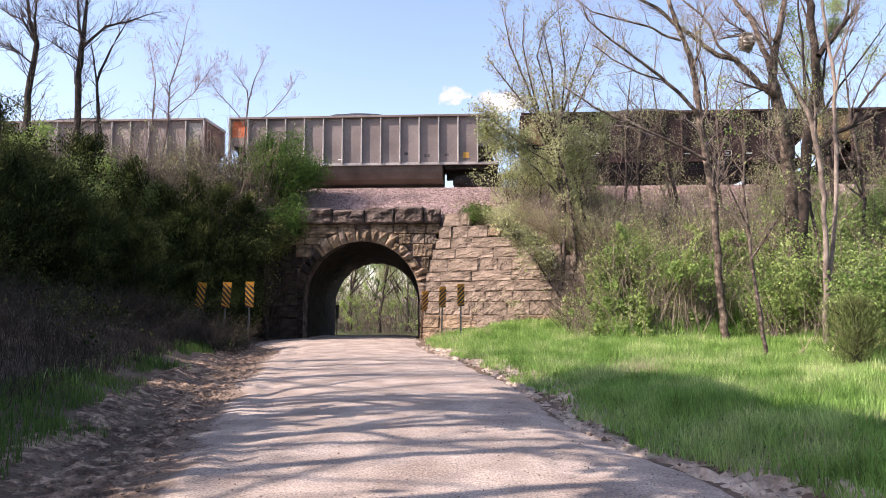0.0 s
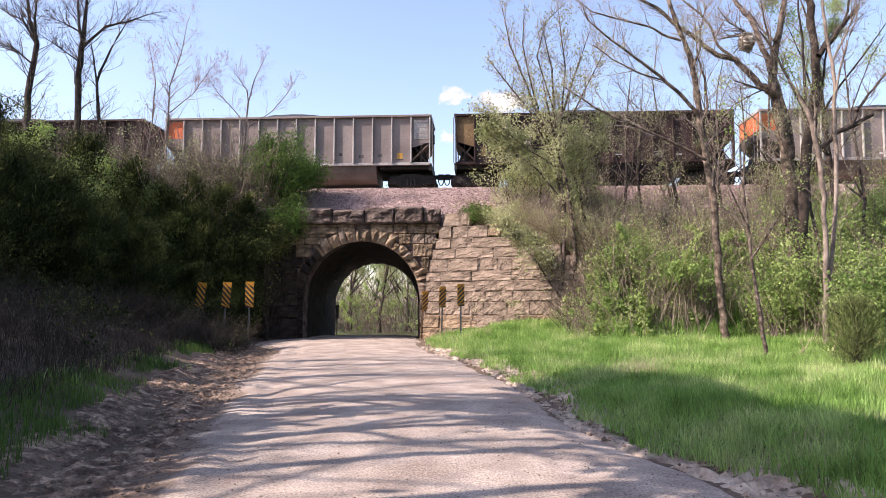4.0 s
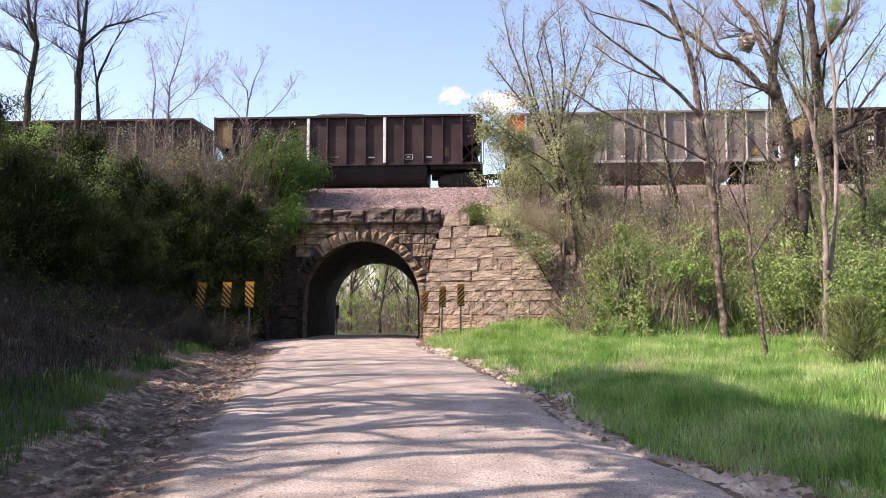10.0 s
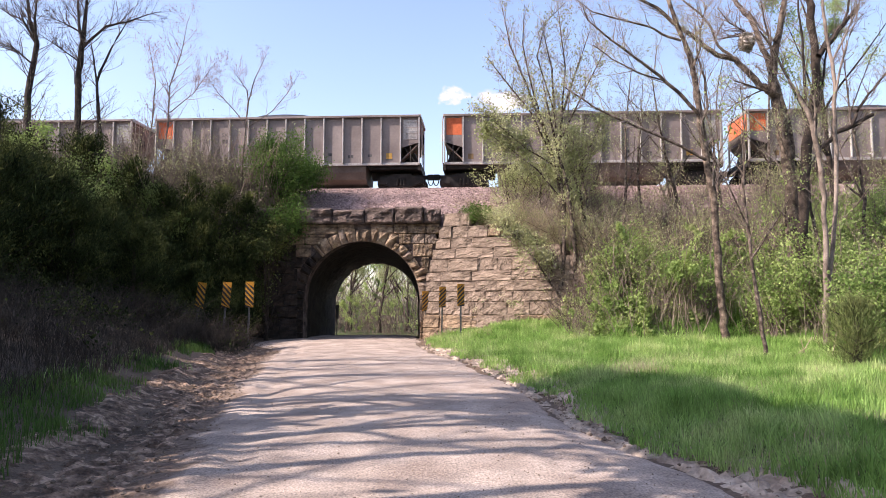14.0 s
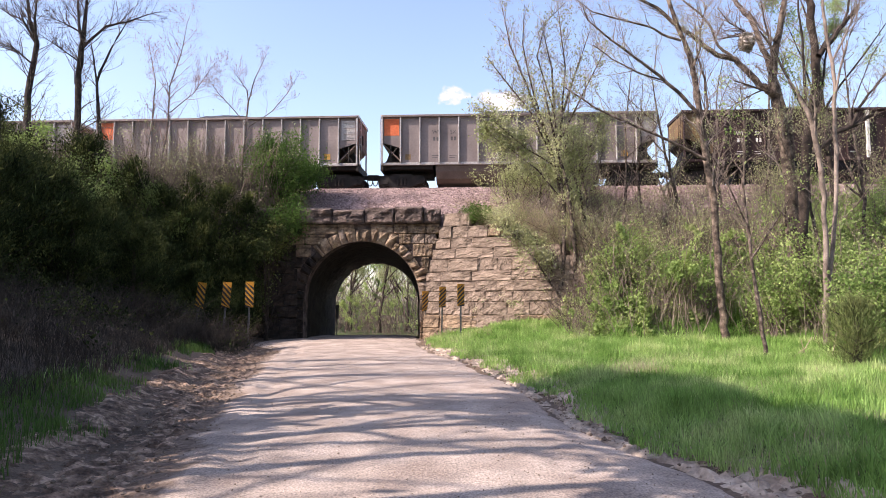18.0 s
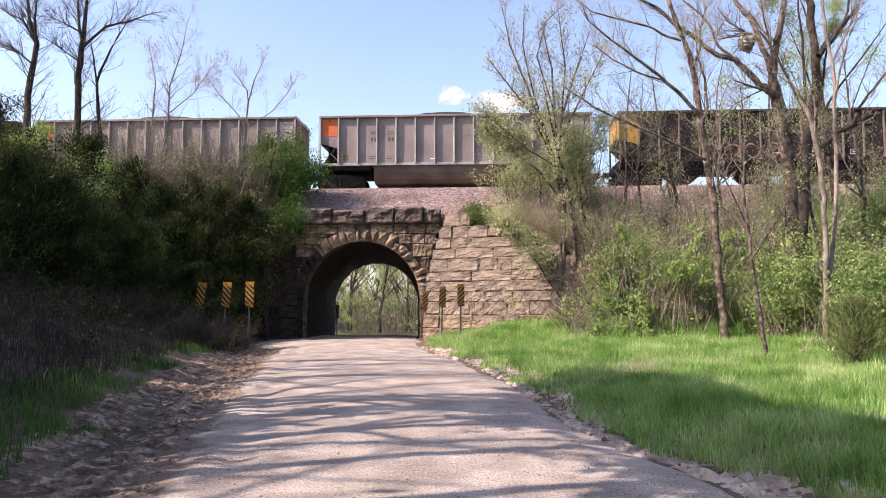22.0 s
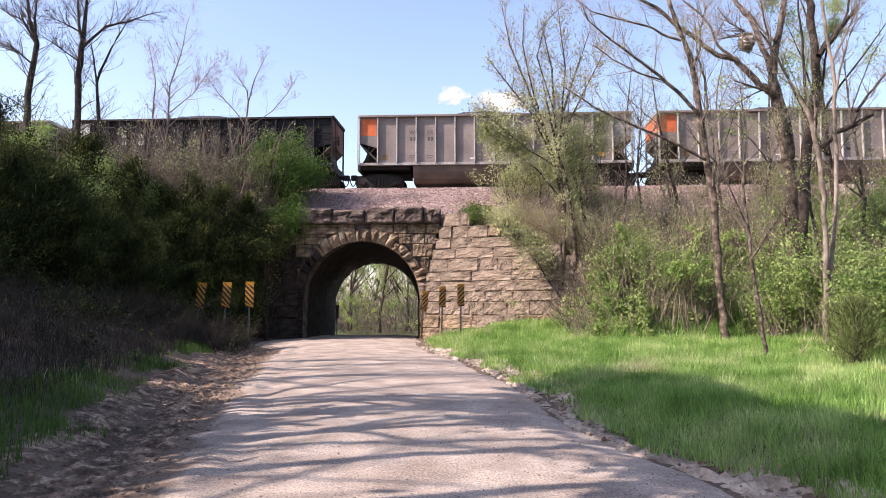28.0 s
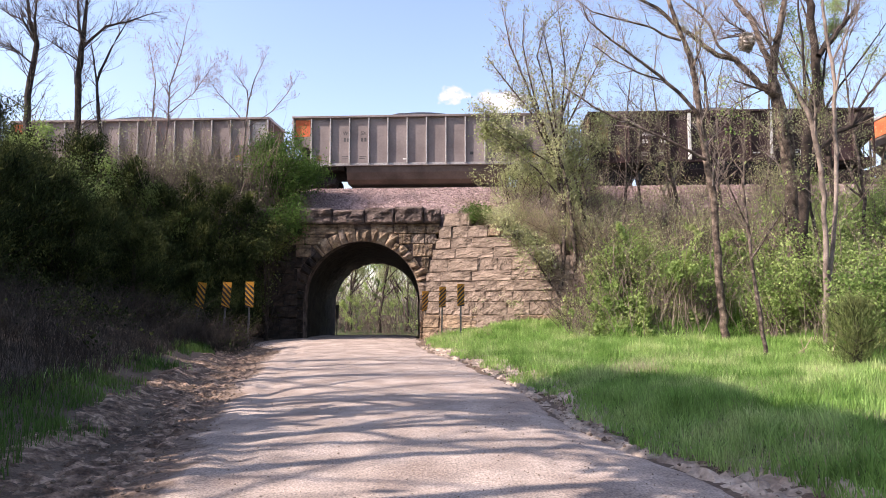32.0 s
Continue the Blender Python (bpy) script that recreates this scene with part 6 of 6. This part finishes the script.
def wing_head(x, y):
    u, v = to_uv(x, y)
    back = v - (FRONT_V - np.maximum(np.abs(u - PORTAL_U) - 2.9, 0) * 0.466)
    return (back > 0.35) & (back < 2.2) & (u > PORTAL_U + 4.9)


x, y = patch(5600, 2.0, 8.8, 28.5, 34.5, wing_head)
thicket("grey-brown brush and dead stalks overhanging the wing wall", x, y, rt.uniform(0.5, 1.5, len(x)), 15, M_DRY, M_LEAF_YELLOW, 14000, 0.034, 1.1, 0.007, 3)
x, y = patch(1800, -23, -8.6, 31.0, 35.0, lambda x, y: (land(x, y) > 3.0) & (land(x, y) < 6.9))
thicket("brown twiggy brush along the top of the embankment", x, y, rt.uniform(2.4, 5.0, len(x)), 14, M_TWIG, M_LEAF_YELLOW, 12000, 0.055, 0.34, 0.007, 9)
x, y = patch(2400, -14, -4, 5, 25.5, lambda x, y: (x - road_x(y) < -4.9) & (x / y > -0.74))
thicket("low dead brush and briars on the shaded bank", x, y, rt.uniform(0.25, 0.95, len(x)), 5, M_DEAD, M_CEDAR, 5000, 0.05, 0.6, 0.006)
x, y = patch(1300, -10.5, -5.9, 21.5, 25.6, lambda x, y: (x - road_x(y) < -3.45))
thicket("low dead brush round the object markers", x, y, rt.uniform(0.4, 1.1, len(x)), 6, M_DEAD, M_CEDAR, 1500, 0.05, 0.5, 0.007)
x, y = patch(650, -15, 5, 52, 68, lambda x, y: (np.abs(x - road_x(y)) > 2.6) | (y > 61))
thicket("saplings in young leaf beyond the arch", x, y, rt.uniform(1.0, 5.6, len(x)), 7, M_BARK_GREY, M_LEAF, 42000, 0.055, 0.5, 0.010, 5)
x, y = patch(420, -24, 12, 70, 88)
thicket("tall greening scrub far beyond the arch", x, y, rt.uniform(2.5, 7.0, len(x)), 22, M_TWIG, M_LEAF, 40000, 0.12, 0.35, 0.016, 6)

# woods beyond the embankment
for x, y, h, k in ((-5.3, 60.0, 9, 201), (-8.4, 64.0, 10, 202), (-3.2, 63.0, 9, 203)):
    tree("forked_tree", "dark forked tree with thin new leaves beyond the arch", bole(x, y, h, k, 0.12, 0.13, 7), k, M_BARK, M_BARK_GREY, M_LEAF_YELLOW, (22, 12), 2.0, 3600, 0.06, leaf_spread=0.25, levels=2)
far = [tree("far_tree", "spring tree beyond the arch with thin green leaves", bole((-9, 1, -14)[i], 66 + 3 * i, 13, 90 + i, 0.09, 0.16, 5), 90 + i, M_BARK, M_TWIG, (M_LEAF, M_LEAF_YELLOW, M_LEAF)[i], (20, 10), 2.4, 2600, 0.16, levels=2, leaf_spread=0.4) for i in range(3)]
for i in range(6):
    x, y = rv.uniform(-20, 8), rv.uniform(66, 84)
    o = copy_thing(far[i % 3], pose(x, y, land1(x, y) - 0.1, 0, 0, rv.uniform(0, 360)))
    s = rv.uniform(0.7, 1.0)
    o.scale = (s, s, s)

def broken_sticks(x, y, rows):
    top = new("dead_stalks")
    top.location = (x, y, land1(x, y))
    for a, b in rows:
        part("stick", rod(bmesh.new(), a, b, 0.016, 6, 0.009), M_DRY, top)
    return tagged(top, "pale broken sticks standing in the grass", "sticks")


broken_sticks(8.6, 17.4, [((0, 0, -0.05), (0.42, 0.05, 0.55)), ((0.3, 0.1, -0.05), (0.12, 0, 0.5)), ((0.85, 0, -0.05), (1.05, 0.1, 0.62)), ((-0.2, 0.1, -0.05), (0.25, 0, 0.3))])
shrub("grass_tuft", "bright green tuft at the head of the wing wall", 1.6, 32.7, 1.0, 1.6, 61, M_TWIG, M_LEAF_DEEP, 4200, 0.05, 14, z=5.3, category="plant")

# grass, dry stalks, clods
rg = np.random.default_rng(21)


def scatter(k, x0, x1, y0, y1, keep):
    x, y = rg.uniform(x0, x1, k), rg.uniform(y0, y1, k)
    m = keep(x, y)
    return x[m], y[m]


x, y = scatter(420000, -2, 14, 4.5, 32, lambda x, y: (beside(x, y) > 3.1 + 0.35 * nz(x, y, 1.5, 1)) & (rg.random(len(x)) < np.clip(10.5 / y, 0.4, 1)) & (np.abs(x / y) < 0.72) & (to_uv(x, y)[1] < -8.2))
blades("verge_grass", x, y, rg.uniform(0.09, 0.27, len(x)) * (1 + 0.35 * nz(x, y, 1.2, 2) + 0.25 * nz(x, y, 4.0, 5) + 0.7 * np.maximum(nz(x, y, 2.3, 8), 0)), rg.uniform(0.008, 0.019, len(x)), M_GRASS, rg, "bright green verge grass", "grass", 0.7)
x, y = scatter(60000, -2, 12, 4.5, 31, lambda x, y: (beside(x, y) > 3.0) & (nz(x, y, 1.1, 7) > 0.22) & (np.abs(x / y) < 0.72) & (to_uv(x, y)[1] < -8.4))
blades("dry_verge_grass", x, y, rg.uniform(0.08, 0.24, len(x)), rg.uniform(0.006, 0.012, len(x)), M_DRY, rg, "straw-coloured dead grass among the green", "grass", 0.7)
x, y = scatter(2600, 3.0, 4.7, 13.4, 15.6, lambda x, y: rg.random(len(x)) < np.exp(-(((x - 3.85) / 0.45) ** 2 + ((y - 14.5) / 0.5) ** 2)))
blades("dead_grass_tuft", x, y, rg.uniform(0.15, 0.34, len(x)), rg.uniform(0.008, 0.014, len(x)), M_DRY, rg, "bleached clump of dead grass in the verge", "grass", 0.8)
x, y = scatter(90000, 2.0, 15, 20, 31, lambda x, y: (x - road_x(y) > 3.6) & (land(x, y) < 2.6) & (to_uv(x, y)[1] < -6.9) & (nz(x, y, 1.4, 4) > -0.5))
blades("tall_verge_grass", x, y, rg.uniform(0.15, 0.42, len(x)) * (1 + 0.5 * np.maximum(nz(x, y, 1.9, 3), 0)), rg.uniform(0.010, 0.020, len(x)), M_GRASS, rg, "taller green grass along the foot of the embankment", "grass", 0.6)
# bank grass, with its shade already in the material's colour
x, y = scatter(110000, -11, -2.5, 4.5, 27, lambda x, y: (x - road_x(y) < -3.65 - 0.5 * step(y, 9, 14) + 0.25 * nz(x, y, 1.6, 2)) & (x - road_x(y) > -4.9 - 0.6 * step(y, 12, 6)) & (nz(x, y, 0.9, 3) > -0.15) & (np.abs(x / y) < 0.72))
blades("bank_grass", x, y, rg.uniform(0.08, 0.26, len(x)), rg.uniform(0.008, 0.016, len(x)), M_GRASS_SHADE, rg, "bank grass, its green darkened to stand for shade", "grass")
x, y = scatter(7000, -9, -2.5, 4.5, 17, lambda x, y: (x - road_x(y) < -3.7 + 0.2 * nz(x, y, 2.0, 5)) & (x - road_x(y) > -5.0) & (nz(x, y, 1.7, 8) > 0.3))
blades("bank_tufts", x, y, rg.uniform(0.12, 0.32, len(x)), rg.uniform(0.008, 0.016, len(x)), M_GRASS, rg, "fresh green grass tufts at the foot of the bank", "grass", 0.6)
x, y = scatter(9000, -9, -1, 4.5, 22, lambda x, y: (x - road_x(y) < -2.35) & (x - road_x(y) > -4.6) & (nz(x, y, 2.4, 6) > 0.0))
blades("straw_litter", x, y, rg.uniform(0.03, 0.07, len(x)), rg.uniform(0.008, 0.016, len(x)), M_DRY, rg, "dry straw and stalks lying on the mud", "litter", 2.6)
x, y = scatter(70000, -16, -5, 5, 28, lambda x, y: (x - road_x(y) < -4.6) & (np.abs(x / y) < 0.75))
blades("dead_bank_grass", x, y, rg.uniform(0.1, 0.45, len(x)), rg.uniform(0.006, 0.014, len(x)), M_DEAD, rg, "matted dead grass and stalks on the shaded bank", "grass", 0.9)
x, y = scatter(60000, 1.0, 24, 22, 36.5, lambda x, y: (land(x, y) > 2.6) & (to_uv(x, y)[1] < -5.9) & (land(x, y) < 6.4))
blades("embankment_grass", x, y, rg.uniform(0.12, 0.42, len(x)), rg.uniform(0.008, 0.018, len(x)), M_DRY, rg, "dead straw grass over the sunlit embankment", "grass", 0.9)
x, y = scatter(18000, 1.0, 24, 22, 36.5, lambda x, y: (land(x, y) > 0.8) & (to_uv(x, y)[1] < -6.2) & (nz(x, y, 0.7, 9) > 0.0))
blades("embankment_grass", x, y, rg.uniform(0.12, 0.4, len(x)), rg.uniform(0.008, 0.018, len(x)), M_GRASS, rg, "new green grass in patches over the embankment", "grass", 0.7)
x, y = scatter(16000, -9, 5, 4.5, 30, lambda x, y: ((x - road_x(y) < -2.2) & (x - road_x(y) > -4.4)) | ((beside(x, y) > 2.65) & (beside(x, y) < 3.5)))
stones("dirt_clods", x, y, np.maximum(land(x, y), road_z(y)) + 0.0, rg.uniform(0.008, 0.045, len(x)) * rg.uniform(0.3, 1, len(x)), M_CLOD, rg, "crumbled earth clods along the road edges", "clods")
x, y = scatter(420, -4, 6, 4.5, 22, lambda x, y: (beside(x, y) > 2.75) & (beside(x, y) < 3.45))
stones("large_clods", x, y, np.maximum(land(x, y), road_z(y)) + 0.02, rg.uniform(0.04, 0.12, len(x)) * rg.uniform(0.5, 1, len(x)), M_CRUMB, rg, "large pale earth clods along the verge", "clods")
x, y = scatter(7000, -7, 4, 4.5, 30, lambda x, y: np.abs(x - road_x(y)) < 2.7)
stones("road_pebbles", x, y, road_z(y) + 0.05 * (1 - ((x - road_x(y)) / 2.95) ** 2), rg.uniform(0.004, 0.013, len(x)), M_CLOD, rg, "loose pebbles on the gravel road", "pebbles")


def cloud_material(seed):
    """White vapour with ragged soft edges, densest in the middle."""
    m = bpy.data.materials.new("cloud_vapour")
    m.use_nodes = True
    n, l = m.node_tree.nodes, m.node_tree.links
    n.clear()
    out, em, tr, mx = n.new("ShaderNodeOutputMaterial"), n.new("ShaderNodeEmission"), n.new("ShaderNodeBsdfTransparent"), n.new("ShaderNodeMixShader")
    co, no, ln, rng, sub = n.new("ShaderNodeTexCoord"), n.new("ShaderNodeTexNoise"), n.new("ShaderNodeVectorMath"), n.new("ShaderNodeMapRange"), n.new("ShaderNodeMath")
    no.noise_dimensions = "4D"
    no.inputs["W"].default_value, no.inputs["Scale"].default_value, no.inputs["Detail"].default_value = seed, 1.6, 7
    ln.operation, sub.operation = "LENGTH", "SUBTRACT"
    l.new(co.outputs["Object"], no.inputs["Vector"]), l.new(co.outputs["Object"], ln.inputs[0])
    l.new(no.outputs["Fac"], sub.inputs[0])
    half = n.new("ShaderNodeMath")
    half.operation, half.inputs[1].default_value = "MULTIPLY", 0.42
    l.new(ln.outputs["Value"], half.inputs[0]), l.new(half.outputs[0], sub.inputs[1])
    rng.inputs["From Min"].default_value, rng.inputs["From Max"].default_value = 0.16, 0.36
    l.new(sub.outputs[0], rng.inputs["Value"])
    em.inputs["Color"].default_value, em.inputs["Strength"].default_value = (0.98, 0.99, 1.0, 1), 0.52
    l.new(rng.outputs["Result"], mx.inputs[0]), l.new(tr.outputs[0], mx.inputs[1]), l.new(em.outputs[0], mx.inputs[2])
    l.new(mx.outputs[0], out.inputs["Surface"])
    return m


def cloud(x, y, z, w, h, seed):
    """A far fair-weather cloud on a backdrop sheet."""
    bm = bmesh.new()
    bmesh.ops.create_grid(bm, x_segments=8, y_segments=8, size=1.0, matrix=Matrix.Rotation(math.pi / 2, 4, "X"))
    ob = part("cloud", bm, cloud_material(seed))
    ob.location, ob.scale = (x, y, z), (w, 1, h)
    ob.visible_shadow = False
    return tagged(ob, "small white fair-weather cloud in the distance", "cloud", kind="structure")


CLOUDS = [cloud(30, 2000, 603, 52, 34, 1.0), cloud(178, 2010, 588, 95, 48, 2.3), cloud(14, 2020, 486, 30, 28, 4.1)]


def motions():
    turn = -math.degrees(THETA)
    for car, when in TRAIN:
        rows = []
        for t in (0.0, 32.0):
            rows.append((t, pose(*uv(MARK_U + HALF + SPEED * (t - when), 0), RAIL_Z, 0, 0, turn)))
        walk(car, rows)
    for c in CLOUDS:
        p = c.location.copy()
        walk(c, [(0.0, pose(*p)), (32.0, pose(p.x - 1.5, p.y, p.z + 1.0))])
    # wheels turn while their car is in view
    spin = SPEED / 0.44
    for car, when in TRAIN:
        first, last = max(0.0, when - 1.95), min(32.0, when + 1.75)
        k0, k1 = math.ceil(first * FPS), math.floor(last * FPS)
        for t in car.children:
            for w in t.children:
                if w.name.startswith("wheelset"):
                    p = w.location.copy()
                    walk(w, [(k / FPS, pose(*p, 0, math.degrees(spin * (k - k0) / FPS) % 360, 0)) for k in range(k0, k1 + 1)])


motions()
